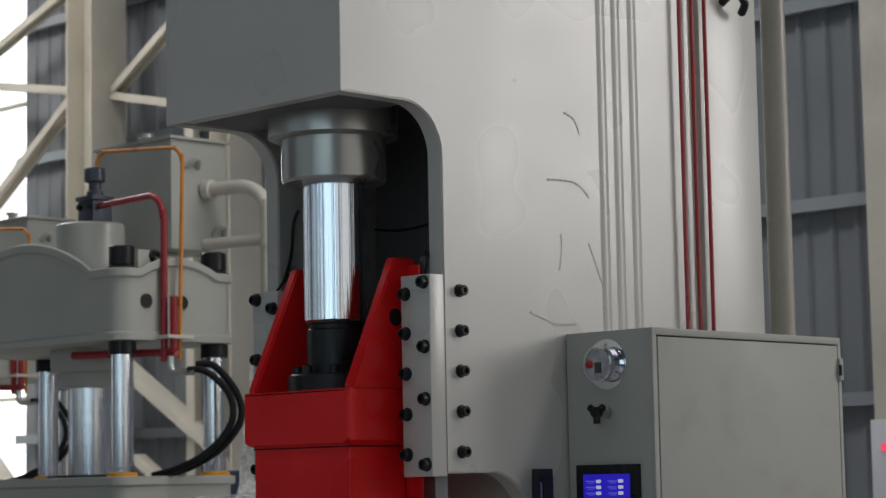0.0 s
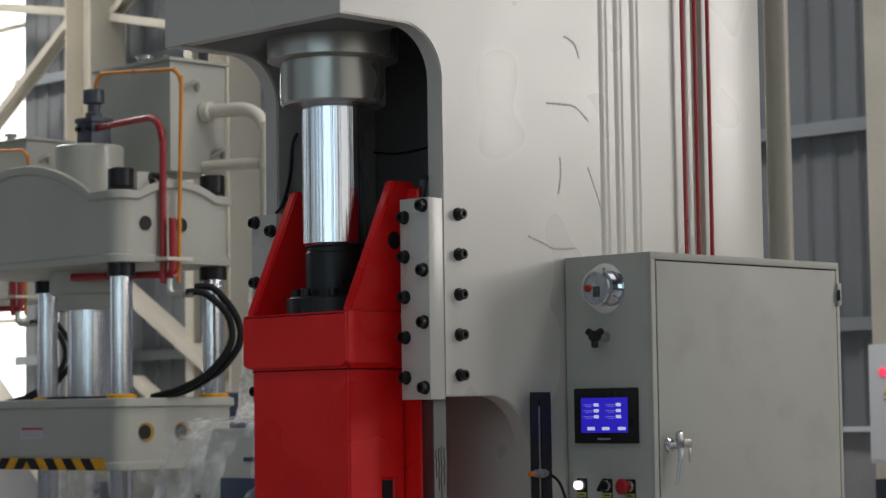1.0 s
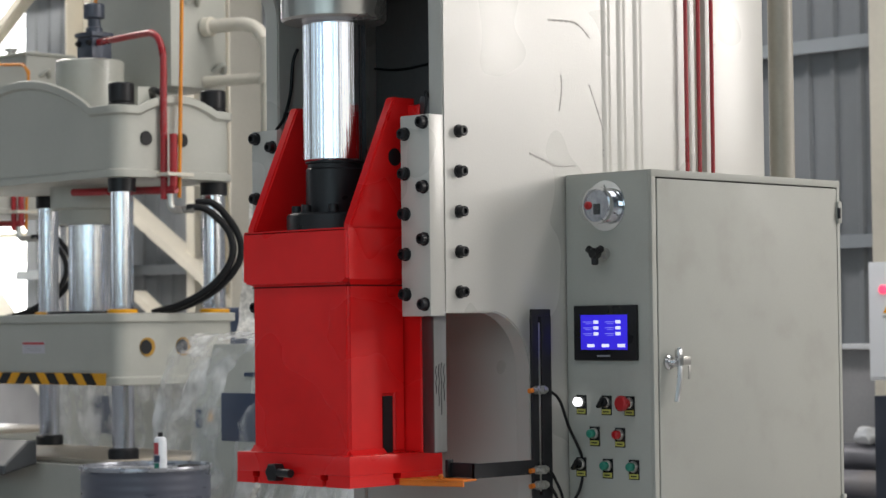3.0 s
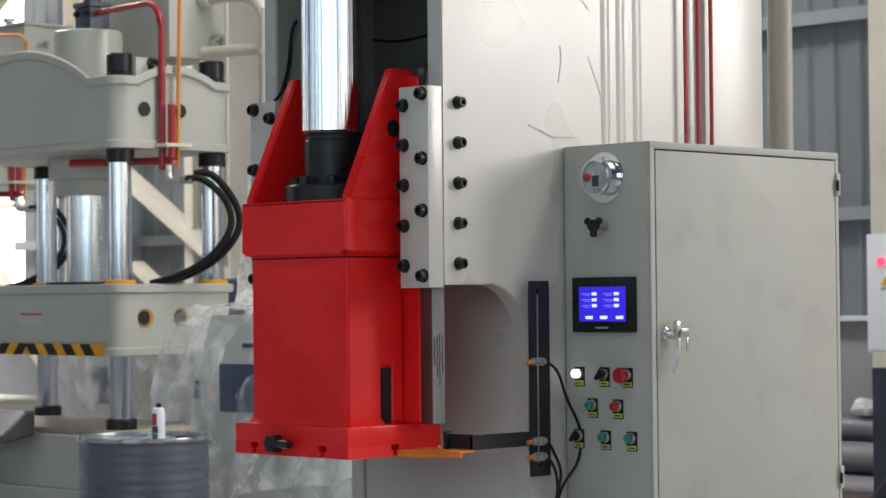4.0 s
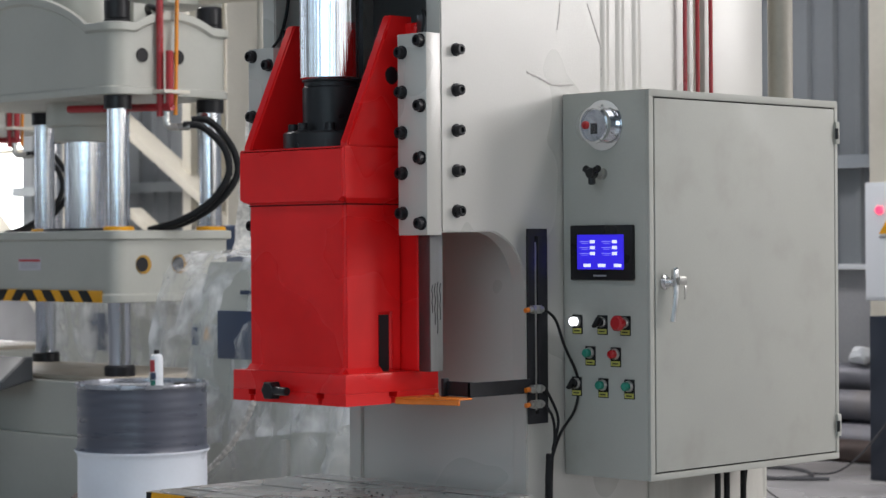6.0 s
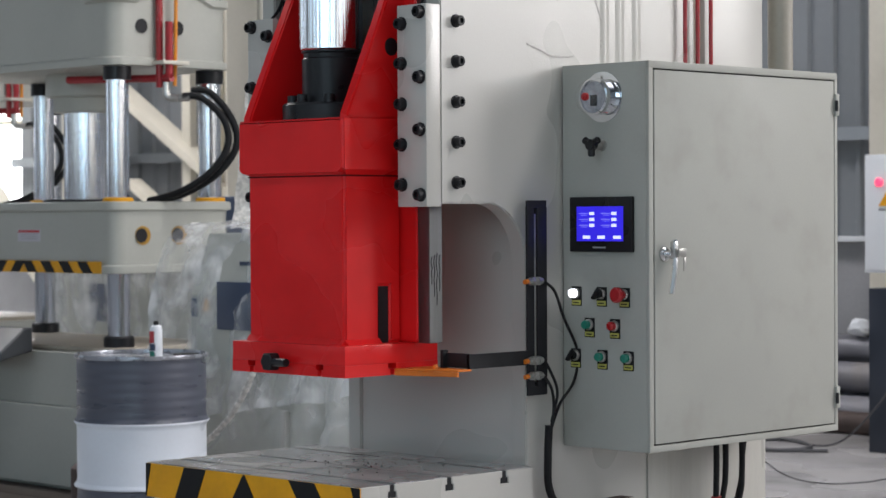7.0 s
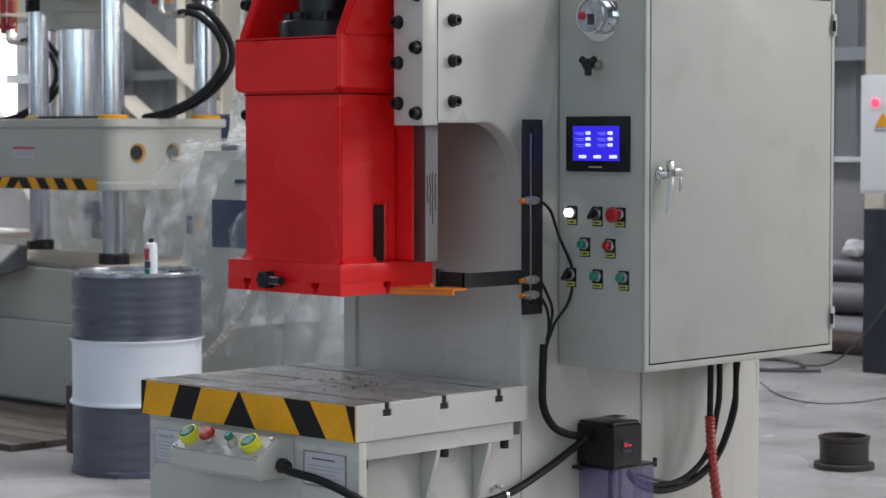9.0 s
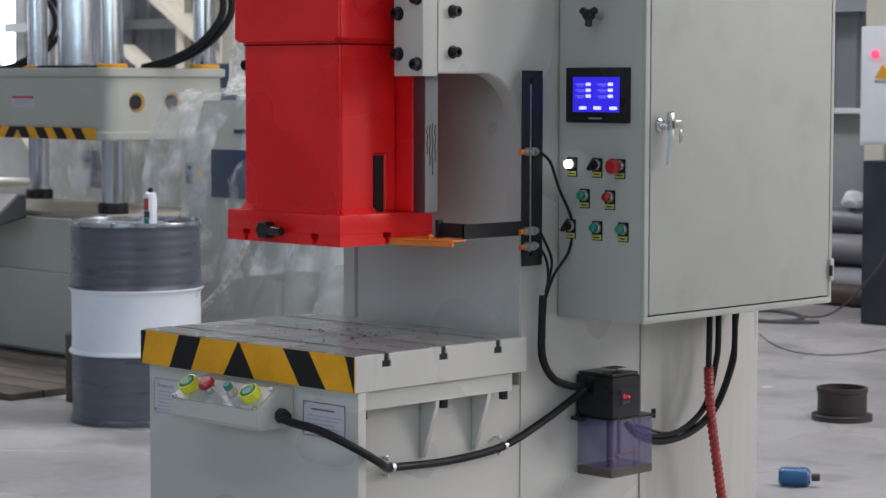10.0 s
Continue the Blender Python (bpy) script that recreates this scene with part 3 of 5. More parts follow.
for y, za, zb in ((0.409, 0.26, 0.34), (0.42, 0.225, 0.345), (0.43, 0.2, 0.35), (0.441, 0.24, 0.345)):
    groove = tube([(-0.0638, y + 0.002 * math.sin(9 * k), ZB + za + (zb - za) * k / 5) for k in range(6)], 0.0015, 6, 3)
    part("oil_groove", groove, BLACK_OXIDE, S, "dark wavy oil groove")
part("weld_fillet", prism([(0.14 + 0.02, ZB + 0.089), (0.176, ZB + 0.089), (0.176, ZB + 0.108)], "x", -0.6, -0.18), RED, S)
part("weld_fillet", prism([(-0.164, ZB + 0.089), (-0.181, ZB + 0.089), (-0.181, ZB + 0.106)], "y", 0.176, 0.31), RED, S)


def slotted_base(x0, x1, y0, y1, z0, z1, xs, ys):
    """A plate with crossing T-slots cut from below."""
    plate = part("base_plate", box(x0, x1, y0, y1, z0 + 0.034, z1, 0.003), RED, S)
    for zz0, zz1, w in ((z0, z0 + 0.018, 0.016), (z0 + 0.018, z0 + 0.034, 0.032)):
        ex = [x0] + [q for c in xs for q in (c - w / 2, c + w / 2)] + [x1]
        ey = [y0] + [q for c in ys for q in (c - w / 2, c + w / 2)] + [y1]
        for i in range(0, len(ex), 2):
            for j in range(0, len(ey), 2):
                part("slot_land", box(ex[i], ex[i + 1], ey[j], ey[j + 1], zz0, zz1 + 0.0002, 0.0), RED, S)


slotted_base(-0.637, -0.142, 0.14, 0.51, ZB, ZB + 0.09, (-0.55, -0.25), (0.325,))
part("clamp_bolt", join(turned((-0.443, 0.139, ZB + 0.036), [(0.028, 0), (0.028, 0.032), (0.024, 0.035)], (0, -1, 0), 6), rod((-0.443, 0.118, ZB + 0.036), (-0.362, 0.112, ZB + 0.036), 0.0125, 14)), BLACK_OXIDE, S, "black hexagon clamp bolt")
part("stop_bracket", join(prism([(-0.1415, 0.335), (-0.1415, 0.47), (0.05, 0.455), (0.05, 0.40)], "z", ZB + 0.012, ZB + 0.018, 0.001), prism([(-0.1415, 0.333), (-0.1415, 0.339), (0.05, 0.404), (0.05, 0.398)], "z", ZB - 0.002, ZB + 0.0115, 0.001), turned((-0.045, 0.405, ZB + 0.018), [(0.008, 0), (0.008, 0.008), (0.005, 0.012)], n=12)), ORANGE, S, "orange-painted steel stop bracket")
part("switch_arm", join(box(-0.06, 0.045, 0.452, 0.462, ZB + 0.02, ZB + 0.062, 0.002), prism([(0.035, 0.452), (0.045, 0.452), (0.05, 0.70), (0.04, 0.70)], "z", ZB + 0.018, ZB + 0.06, 0.001), box(-0.062, -0.05, 0.44, 0.462, ZB + 0.015, ZB + 0.07, 0.002)), BLACK_PAINT, S, "black flat steel switch arm")

# switch bar with proximity sensors
swb = part("sensor_bar", join(box(0.037, 0.045, 0.698, 0.728, 1.04, 1.57, 0.002), box(0.037, 0.045, 0.742, 0.784, 1.04, 1.57, 0.002), box(0.0372, 0.0448, 0.699, 0.783, 1.014, 1.042, 0.002), box(0.0372, 0.0448, 0.699, 0.783, 1.568, 1.59, 0.002), box(0.0, 0.0365, 0.75, 0.78, 1.03, 1.05, 0.002), box(0.0, 0.0365, 0.75, 0.78, 1.55, 1.57, 0.002)), BLACK_PAINT, P, "black slotted sensor bar")
for z in (1.352, 1.118, 1.073):
    se = part("sensor", join(rod((0.055, 0.69, z), (0.055, 0.75, z), 0.009, 14), turned((0.055, 0.703, z), [(0.014, 0), (0.014, 0.008)], (0, 1, 0), 6), turned((0.055, 0.73, z), [(0.014, 0), (0.014, 0.008)], (0, 1, 0), 6), box(0.045, 0.065, 0.714, 0.728, z - 0.012, z + 0.012, 0.002)), STEEL, P, "threaded steel proximity sensor")
    part("sensor_tip", rod((0.055, 0.674, z - 0.002), (0.055, 0.689, z), 0.0075, 12), ORANGE, se, "orange sensor tip")

# the worktable and the bed under it
slots = []
for c in (0.556, 0.331, 0.108):
    slots += [(c + 0.0085, 0.809), (c + 0.0085, 0.79), (c + 0.016, 0.79), (c + 0.016, 0.772), (c - 0.016, 0.772), (c - 0.016, 0.79), (c - 0.0085, 0.79), (c - 0.0085, 0.809)]
T = part("worktable", prism([(-0.01, 0.708), (0.676, 0.708), (0.676, 0.809)] + slots + [(-0.01, 0.809)], "x", -0.863, 0.083, 0.002, 1), GREY, P, "thick slotted press table with grey sides")
tops = [-0.008] + [q for c in (0.108, 0.331, 0.556) for q in (c - 0.0095, c + 0.0095)] + [0.674]
for i in range(0, 8, 2):
    part("table_surface", box(-0.861, 0.081, tops[i], tops[i + 1], 0.8092, 0.8112, 0.0005, 1), GROUND_STEEL, T, "bright ground steel, smudged with oil")
# Dark fill stands in for the shade inside the oily T-slots.
for c in (0.108, 0.331, 0.556):
    part("slot_shade_fill", prism([(c - 0.0155, 0.7725), (c + 0.0155, 0.7725), (c + 0.0155, 0.7895), (c + 0.0084, 0.7895), (c + 0.0084, 0.8086), (c - 0.0084, 0.8086), (c - 0.0084, 0.7895), (c - 0.0155, 0.7895)], "x", -0.86, 0.079), BLACK_OXIDE, T, "oily dark slot fill with the slot's shade in its colour")
part("hazard_band", box(-0.862, 0.082, -0.0125, -0.0102, 0.7085, 0.8085, 0.0), YELLOW, T, "yellow painted warning band")


def stripe(a, b, c, d):
    return prism([(a, 0.8084), (b, 0.8084), (d, 0.7086), (c, 0.7086)], "y", -0.0145, -0.0126)


for q in ((-0.862, -0.838, -0.862, -0.861), (-0.678, -0.578, -0.725, -0.625), (-0.409, -0.404, -0.475, -0.338), (-0.212, -0.105, -0.142, -0.036), (0.045, 0.0815, 0.0805, 0.0815)):
    part("hazard_stripe", stripe(*q), HAZARD_BLACK, T, "black painted stripe")
part("bed_front_plate", box(-0.84, 0.083, 0.0, 0.03, 0.0, 0.7075, 0.003), GREY, P)
part("bed_flange", box(-0.84, 0.07, 0.031, 0.63, 0.655, 0.7075, 0.003), GREY, P)
part("bed_body", box(-0.781, -0.001, 0.031, 0.737, 0.0, 0.654, 0.003), GREY, P)
for y in (0.317, 0.529):
    part("gusset", prism([(-0.0005, 0.654), (0.066, 0.654), (0.064, 0.638), (0.014, 0.492), (0.006, 0.484), (-0.0005, 0.484)], "y", y, y + 0.016, 0.002), GREY, P)
for y in (0.043, 0.358, 0.607):
    part("levelling_stud", rod((0.055, y, 0.63), (0.055, y, 0.654), 0.013, 14), BLACK_OXIDE, P, "short black stud under the bed flange")
# two-hand control box on the bed
CB = part("two_hand_box", prism([(-0.001, 0.588), (-0.127, 0.588), (-0.137, 0.60), (-0.137, 0.643), (-0.06, 0.70), (-0.001, 0.70)], "x", -0.57, -0.18, 0.003, 2), GREY, P, "grey sloping two-hand control box")
nrm = Vector((0, -0.057, 0.077)).normalized()
part("faceplate", prism([(-0.1345, 0.6455), (-0.136, 0.648), (-0.064, 0.7013), (-0.0625, 0.6988)], "x", -0.562, -0.188, 0.0), FACE, CB, "brushed metal faceplate")
for x, m2, rr, guard in ((-0.515, GREEN_BTN, 0.022, True), (-0.425, RED_BTN, 0.024, False), (-0.328, GREEN_BTN, 0.013, False), (-0.245, GREEN_BTN, 0.022, True)):
    c0 = Vector((x, -0.1, 0.675))
    if guard:
        gd = part("button_guard", turned(c0, [(0.029, 0), (0.029, 0.026), (0.025, 0.027), (0.025, 0.018)], nrm, 24), YELLOW_BTN, CB, "yellow button guard ring")
        part("button", turned(c0 + nrm * 0.012, [(rr, 0), (rr, 0.014), (rr - 0.004, 0.018)], nrm, 24), m2, gd, "green palm button")
    else:
        st = part("button_collar", turned(c0, [(0.017, 0), (0.017, 0.012), (0.014, 0.022)], nrm, 18), ALU, CB)
        part("button", turned(c0 + nrm * 0.016, [(rr * 0.6, 0), (rr, 0.008), (rr, 0.018), (rr * 0.8, 0.024)], nrm, 24), m2, st, "emergency stop button" if m2 is RED_BTN else "green push button")
for x in (-0.552, -0.198):
    for s in (0.06, 0.94):
        part("screw", turned(Vector((x, -0.136 + 0.072 * s, 0.648 + 0.0533 * s)), [(0.008, 0), (0.008, 0.004), (0.005, 0.006)], nrm, 12), ALU, CB, "bright screw")


def sign_plate(x0, x1, z0, z1, title, label):
    pl = part("sign_plate", box(x0, x1, -0.003, -0.0005, z0, z1, 0.0005, 1), PAPER, P, label)
    w = x1 - x0
    if title is not INK:
        part("title_bar", box(x0 + 0.2 * w, x1 - 0.25 * w, -0.0042, -0.0031, z1 - 0.022, z1 - 0.018, 0), title, pl)
    for k in range(6):
        part("text_bar", box(x0 + 0.1 * w, x1 - (0.1 + 0.07 * (k % 3)) * w, -0.0042, -0.0031, z1 - 0.0392 - k * 0.011, z1 - 0.0372 - k * 0.011, 0), INK, pl)
    for e in (box(x0, x1, -0.0042, -0.0031, z1 - 0.002, z1, 0), box(x0, x1, -0.0042, -0.0031, z0, z0 + 0.002, 0), box(x0, x0 + 0.002, -0.0042, -0.0031, z0 + 0.003, z1 - 0.003, 0), box(x1 - 0.002, x1, -0.0042, -0.0031, z0 + 0.003, z1 - 0.003, 0)):
        part("border", e, title, pl)
    for x in (x0 + 0.008, x1 - 0.008):
        for z in (z0 + 0.008, z1 - 0.008):
            part("rivet", turned((x, -0.003, z), [(0.004, 0), (0.004, 0.002), (0.002, 0.003)], (0, -1, 0), 10), ALU, pl, "bright rivet")
    return pl




def lettering(text, x, y, z, size, material, parent):
    """Printed words on an upright plate facing the front."""
    cu = bpy.data.curves.new("words", "FONT")
    cu.body, cu.size, cu.extrude = text, size, 0.0004
    tmp = bpy.data.objects.new("words", cu)
    bm = bmesh.new()
    me = bpy.data.meshes.new_from_object(tmp)
    bm.from_mesh(me)
    bpy.data.objects.remove(tmp)
    bpy.data.curves.remove(cu)
    bm.transform(Matrix.Translation((x, y, z)) @ Matrix.Rotation(radians(90), 4, "X"))
    return part("lettering", bm, material, parent)


name_plate = sign_plate(-0.812, -0.65, 0.566, 0.668, INK, "pale nameplate with fine dark print and border")
lettering("Product Pa", -0.795, -0.0036, 0.642, 0.017, INK, name_plate)
sign_plate(-0.139, 0.034, 0.572, 0.668, MAROON, "pale instruction plate with fine print and red border")

# ---- electrical cabinet on the press ----
E = thing("control_cabinet", (0.17, 1.37, 0.85), "grey steel control cabinet with gauge, touchscreen and push buttons", "cabinet")
YC, YD, ZC0, ZC1, XC = 0.898, 1.841, 0.85, 1.995, 0.343
part("body", box(0.0065, XC - 0.012, YC, YD, ZC0, ZC1, 0.004), CABINET, E)
part("door_rim", join(box(XC - 0.0125, XC, YC, YD, ZC1 - 0.022, ZC1, 0.003), box(XC - 0.0125, XC, YC, YD, ZC0, ZC0 + 0.02, 0.003), box(XC - 0.0125, XC, YC, YC + 0.02, ZC0 + 0.018, ZC1 - 0.02, 0.003), box(XC - 0.0125, XC, YD - 0.016, YD, ZC0 + 0.018, ZC1 - 0.02, 0.003)), CABINET, E)
part("seal", box(XC - 0.0122, XC - 0.0105, YC + 0.018, YD - 0.014, ZC0 + 0.018, ZC1 - 0.02, 0), RUBBER, E, "black rubber door seal")
D = part("door", box(XC - 0.010, XC + 0.001, YC + 0.0245, YD - 0.0205, ZC0 + 0.0245, ZC1 - 0.0265, 0.003), CABINET, E, "closed grey steel cabinet door")
for z in (1.893, 0.958):
    h = part("hinge", box(XC - 0.002, XC + 0.010, YD - 0.021, YD - 0.002, z - 0.035, z + 0.035, 0.002), CABINET, D)
    part("hinge_pin", rod((XC + 0.01, YD - 0.0185, z - 0.02), (XC + 0.01, YD - 0.0185, z + 0.014), 0.0055, 12), BLACK_OXIDE, h)
hy, hz = 0.976, 1.43
H = part("handle", join(turned((XC + 0.001, hy - 0.014, hz), [(0.022, 0), (0.022, 0.006), (0.016, 0.012)], (1, 0, 0), 24), rod((XC + 0.01, hy - 0.02, hz), (XC + 0.03, hy - 0.012, hz), 0.011, 16), tube([(XC + 0.03, hy + 0.004, hz + 0.042), (XC + 0.032, hy + 0.002, hz), (XC + 0.035, hy - 0.004, hz - 0.05), (XC + 0.03, hy - 0.012, hz - 0.115)], 0.0075, 10), box(XC + 0.02, XC + 0.038, hy - 0.008, hy + 0.01, hz - 0.014, hz + 0.038, 0.004)), ALU, D, "chromed swing handle")
part("key", join(box(XC + 0.044, XC + 0.047, hy + 0.0, hy + 0.035, hz - 0.008, hz + 0.016, 0.001), box(XC + 0.044, XC + 0.047, hy + 0.024, hy + 0.034, hz - 0.05, hz - 0.01, 0.001)), STEEL, H, "small steel keys")
# pressure gauge
ga = part("gauge", turned((0.168, YC - 0.0005, 1.895), [(0.075, 0), (0.075, 0.003), (0.053, 0.004), (0.052, 0.03), (0.055, 0.031), (0.055, 0.044), (0.049, 0.046), (0.048, 0.036), (0.0, 0.036)], (0, -1, 0), 40), GAUGE_CHROME, E, "chromed round pressure gauge")
part("dial", turned((0.168, YC - 0.037, 1.893), [(0.047, 0), (0.047, 0.0008)], (0, -1, 0), 36), DIAL, ga, "pale dial with dark ticks")
for k in range(11):
    a = radians(225 - 27 * k)
    bm = box(-0.001, 0.001, -0.0004, 0.0004, 0.036, 0.044, 0)
    bm.transform(Matrix.Translation((0.168, YC - 0.0386, 1.893)) @ Matrix.Rotation(a - math.pi / 2, 4, (0, -1, 0)))
    part("tick", bm, INK, ga)
part("needle", box(0.153, 0.179, YC - 0.0415, YC - 0.0395, 1.868, 1.9, 0.001), BLACK_PAINT, ga, "dark pointer block")
part("glass", turned((0.168, YC - 0.046, 1.893), [(0.0485, 0), (0.0485, 0.026), (0.045, 0.03)], (0, -1, 0), 36), GLASS, ga, "clear domed cover")
part("setting_knob", turned((0.168, YC - 0.0765, 1.893), [(0.012, 0), (0.012, 0.008), (0.009, 0.012)], (0, -1, 0), 16), RED_BTN, ga, "red setting knob")
for a in (90, 210, 330):
    part("screw", turned((0.168 + 0.06 * math.cos(radians(a)), YC - 0.004, 1.893 + 0.06 * math.sin(radians(a))), [(0.004, 0), (0.004, 0.003)], (0, -1, 0), 8), STEEL, ga)
# three-lobed knob
kz = 1.752
kb = part("knob", turned((0.165, YC - 0.036, kz), [(0.014, 0), (0.017, 0.005), (0.017, 0.022), (0.013, 0.028)], (0, -1, 0), 20), PLASTIC_BLACK, E, "black three-lobed valve knob")
for a in (-90, 30, 150):
    part("lobe", rod((0.165, YC - 0.05, kz), (0.165 + 0.034 * math.cos(radians(a)), YC - 0.05, kz + 0.034 * math.sin(radians(a))), 0.011, 14, 0.004), PLASTIC_BLACK, kb)
part("stem", turned((0.165, YC - 0.0005, kz), [(0.017, 0), (0.017, 0.01), (0.011, 0.012), (0.011, 0.036)], (0, -1, 0), 16), STEEL, kb)
# touchscreen
SC = part("touchscreen", box(0.045, 0.2885, YC - 0.014, YC - 0.0005, 1.436, 1.5995, 0.004), PLASTIC_BLACK, E, "black touchscreen with a lit blue page")
part("display", box(0.075, 0.256, YC - 0.0156, YC - 0.0142, 1.468, 1.571, 0), SCREEN, SC, "lit blue screen")
for cx in (0.136, 0.222):
    for k in range(3):
        z = 1.55 - 0.0175 * k
        part("field", box(cx - 0.009, cx + 0.009, YC - 0.0172, YC - 0.0158, z - 0.0045, z + 0.0045, 0), SCREEN_WHITE, SC)
        part("text_bar", box(cx - 0.05, cx - 0.014, YC - 0.0172, YC - 0.0158, z - 0.0008, z + 0.0014, 0), SCREEN_TEXT, SC)
        part("text_bar", box(cx - 0.042, cx - 0.018, YC - 0.0172, YC - 0.0158, z - 0.0056, z - 0.004, 0), SCREEN_TEXT, SC)
for x in (0.115, 0.172, 0.234):
    part("field", box(x - 0.014, x + 0.014, YC - 0.0172, YC - 0.0158, 1.4755, 1.4845, 0), SCREEN_WHITE, SC)
part("badge", box(0.138, 0.188, YC - 0.0152, YC - 0.0141, 1.447, 1.452, 0), INK, SC)


def push_button(x, z, kind):
    mats = {"green": GREEN_BTN, "red": RED_BTN, "lamp": LAMP_WHITE, "selector": PLASTIC_BLACK, "stop": RED_BTN}
    words = {"green": "green push button", "red": "red push button", "lamp": "lit white signal lamp", "selector": "black rotary selector", "stop": "red mushroom stop button"}
    plate = part("button_plate", box(x - 0.019, x + 0.021, YC - 0.003, YC - 0.0005, z - 0.038, z + 0.02, 0.001, 1), PLASTIC_BLACK, E, "black legend plate with " + words[kind])
    part("legend", box(x - 0.016, x + 0.018, YC - 0.0042, YC - 0.0031, z - 0.035, z - 0.021, 0), TAG_YELLOW, plate, "yellow legend with fine print")
    part("text_bar", box(x - 0.01, x + 0.012, YC - 0.0052, YC - 0.0043, z - 0.03, z - 0.0265, 0), BLACK_PAINT, plate)
    part("bezel", turned((x, YC - 0.003, z), [(0.0165, 0), (0.0165, 0.006), (0.0145, 0.009)], (0, -1, 0), 20), STEEL, plate)
    if kind == "stop":
        prof = [(0.012, 0), (0.012, 0.016), (0.023, 0.02), (0.023, 0.03), (0.018, 0.036)]
    elif kind == "selector":
        prof = [(0.013, 0), (0.013, 0.01), (0.011, 0.012)]
    else:
        prof = [(0.013, 0), (0.013, 0.013), (0.010, 0.017), (0.004, 0.018)]
    part("button", turned((x, YC - 0.012, z), prof, (0, -1, 0), 24), mats[kind], plate, words[kind])
    if kind == "selector":
        bm = box(-0.005, 0.005, -0.036, -0.02, -0.018, 0.018, 0.003)
        bm.transform(Matrix.Translation((x, YC, z)) @ Matrix.Rotation(radians(35), 4, "Y"))
        part("lever", bm, PLASTIC_BLACK, plate)


for x, z, k in ((0.061, 1.312, "lamp"), (0.16, 1.312, "selector"), (0.249, 1.311, "stop"), (0.112, 1.219, "green"), (0.211, 1.218, "red"), (0.057, 1.126, "selector"), (0.162, 1.125, "green"), (0.263, 1.125, "green")):
    push_button(x, z, k)
part("gland_plate", box(0.05, 0.12, 1.42, 1.62, ZC1 + 0.0005, ZC1 + 0.006, 0.002), STEEL, E)

# ---- cables and the grease pump ----
LB = "black rubber cable sagging between the press and its cabinet"
single("cable", tube([(0.11, 1.507, 0.849), (0.11, 1.508, 0.75), (0.11, 1.505, 0.64)], 0.0098, 10), RUBBER, (0.11, 1.507, 0.849), "black rubber cable running into the spiral wrap", "cable", "cables under the cabinet")
for y, xq, dy, dz in ((1.567, 0.1, 0.03, 0.015), (1.64, 0.11, 0.07, 0.0)):
    single("cable", tube([(xq, y, 0.849), (xq, y, 0.72), (xq, y - 0.012, 0.64 + dz), (xq - 0.005, 1.485 + dy, 0.515 + dz), (xq - 0.01, 1.40 + dy * 0.6, 0.448 + dz), (xq - 0.02, 1.30, 0.429 + dz), (0.075, 1.2, 0.455 + dz), (0.06, 1.16, 0.5)], 0.0098, 10), RUBBER, (xq, y, 0.849), LB, "cable", "cables under the cabinet")
single("spiral_wrapped_hose", tube([(0.11, 1.505, 0.849 - 0.2), (0.11, 1.52, 0.5), (0.112, 1.56, 0.3), (0.115, 1.6, 0.12), (0.12, 1.63, 0.02)], 0.0155, 10, 30, 0.16), SPIRAL, (0.11, 1.505, 0.65), "hose in red spiral wrap hanging to the floor", "hose")
single("thin_cable", tube([(0.09, 1.69, 0.849), (0.09, 1.665, 0.72), (0.09, 1.62, 0.6), (0.085, 1.56, 0.51), (0.08, 1.46, 0.455), (0.075, 1.34, 0.45), (0.065, 1.2, 0.49)], 0.005, 8), RUBBER, (0.09, 1.69, 0.849), "thin black wire under the cabinet", "cable")
single("sensor_cable", tube([(0.055, 0.755, 1.352), (0.06, 0.80, 1.32), (0.06, 0.84, 1.24), (0.06, 0.90, 1.137), (0.06, 0.885, 1.05), (0.05, 0.83, 0.98), (0.04, 0.80, 0.9)], 0.0045, 8), RUBBER, (0.055, 0.755, 1.352), "thin black sensor cable looping down the press side", "cable", "sensor cables")
single("sensor_cable", tube([(0.055, 0.755, 1.118), (0.06, 0.775, 1.09), (0.06, 0.81, 1.02), (0.045, 0.80, 0.93)], 0.0045, 8), RUBBER, (0.055, 0.755, 1.118), "thin black sensor cable looping down the press side", "cable", "sensor cables")
single("sensor_cable", tube([(0.055, 0.755, 1.073), (0.06, 0.785, 1.03), (0.05, 0.805, 0.97), (0.045, 0.795, 0.9)], 0.0045, 8), RUBBER, (0.055, 0.755, 1.073), "thin black sensor cable looping down the press side", "cable", "sensor cables")
single("cable", tube([(0.035, 0.80, 0.92), (0.03, 0.80, 0.82), (0.03, 0.805, 0.73), (0.035, 0.85, 0.665), (0.045, 0.93, 0.635), (0.05, 0.97, 0.635)], 0.012, 10), RUBBER, (0.035, 0.80, 0.92), "thick black cable down the press side", "cable")
hose = single("cable_conduit", tube([(-0.184, -0.05, 0.625), (-0.11, -0.085, 0.62), (0.0, -0.07, 0.605), (0.085, -0.03, 0.568), (0.1, 0.06, 0.515), (0.05, 0.14, 0.483), (0.03, 0.19, 0.476), (0.028, 0.41, 0.468), (0.03, 0.63, 0.484), (0.035, 0.80, 0.54), (0.045, 0.93, 0.60), (0.055, 0.97, 0.625)], 0.0118, 12), RUBBER, (-0.184, -0.05, 0.625), "thick black conduit clipped along the press bed", "cable")
part("gland", join(turned((-0.1845, -0.05, 0.625), [(0.022, 0), (0.022, 0.02), (0.018, 0.024), (0.018, 0.04)], (1, -0.25, 0), 8)), PLASTIC_BLACK, hose)
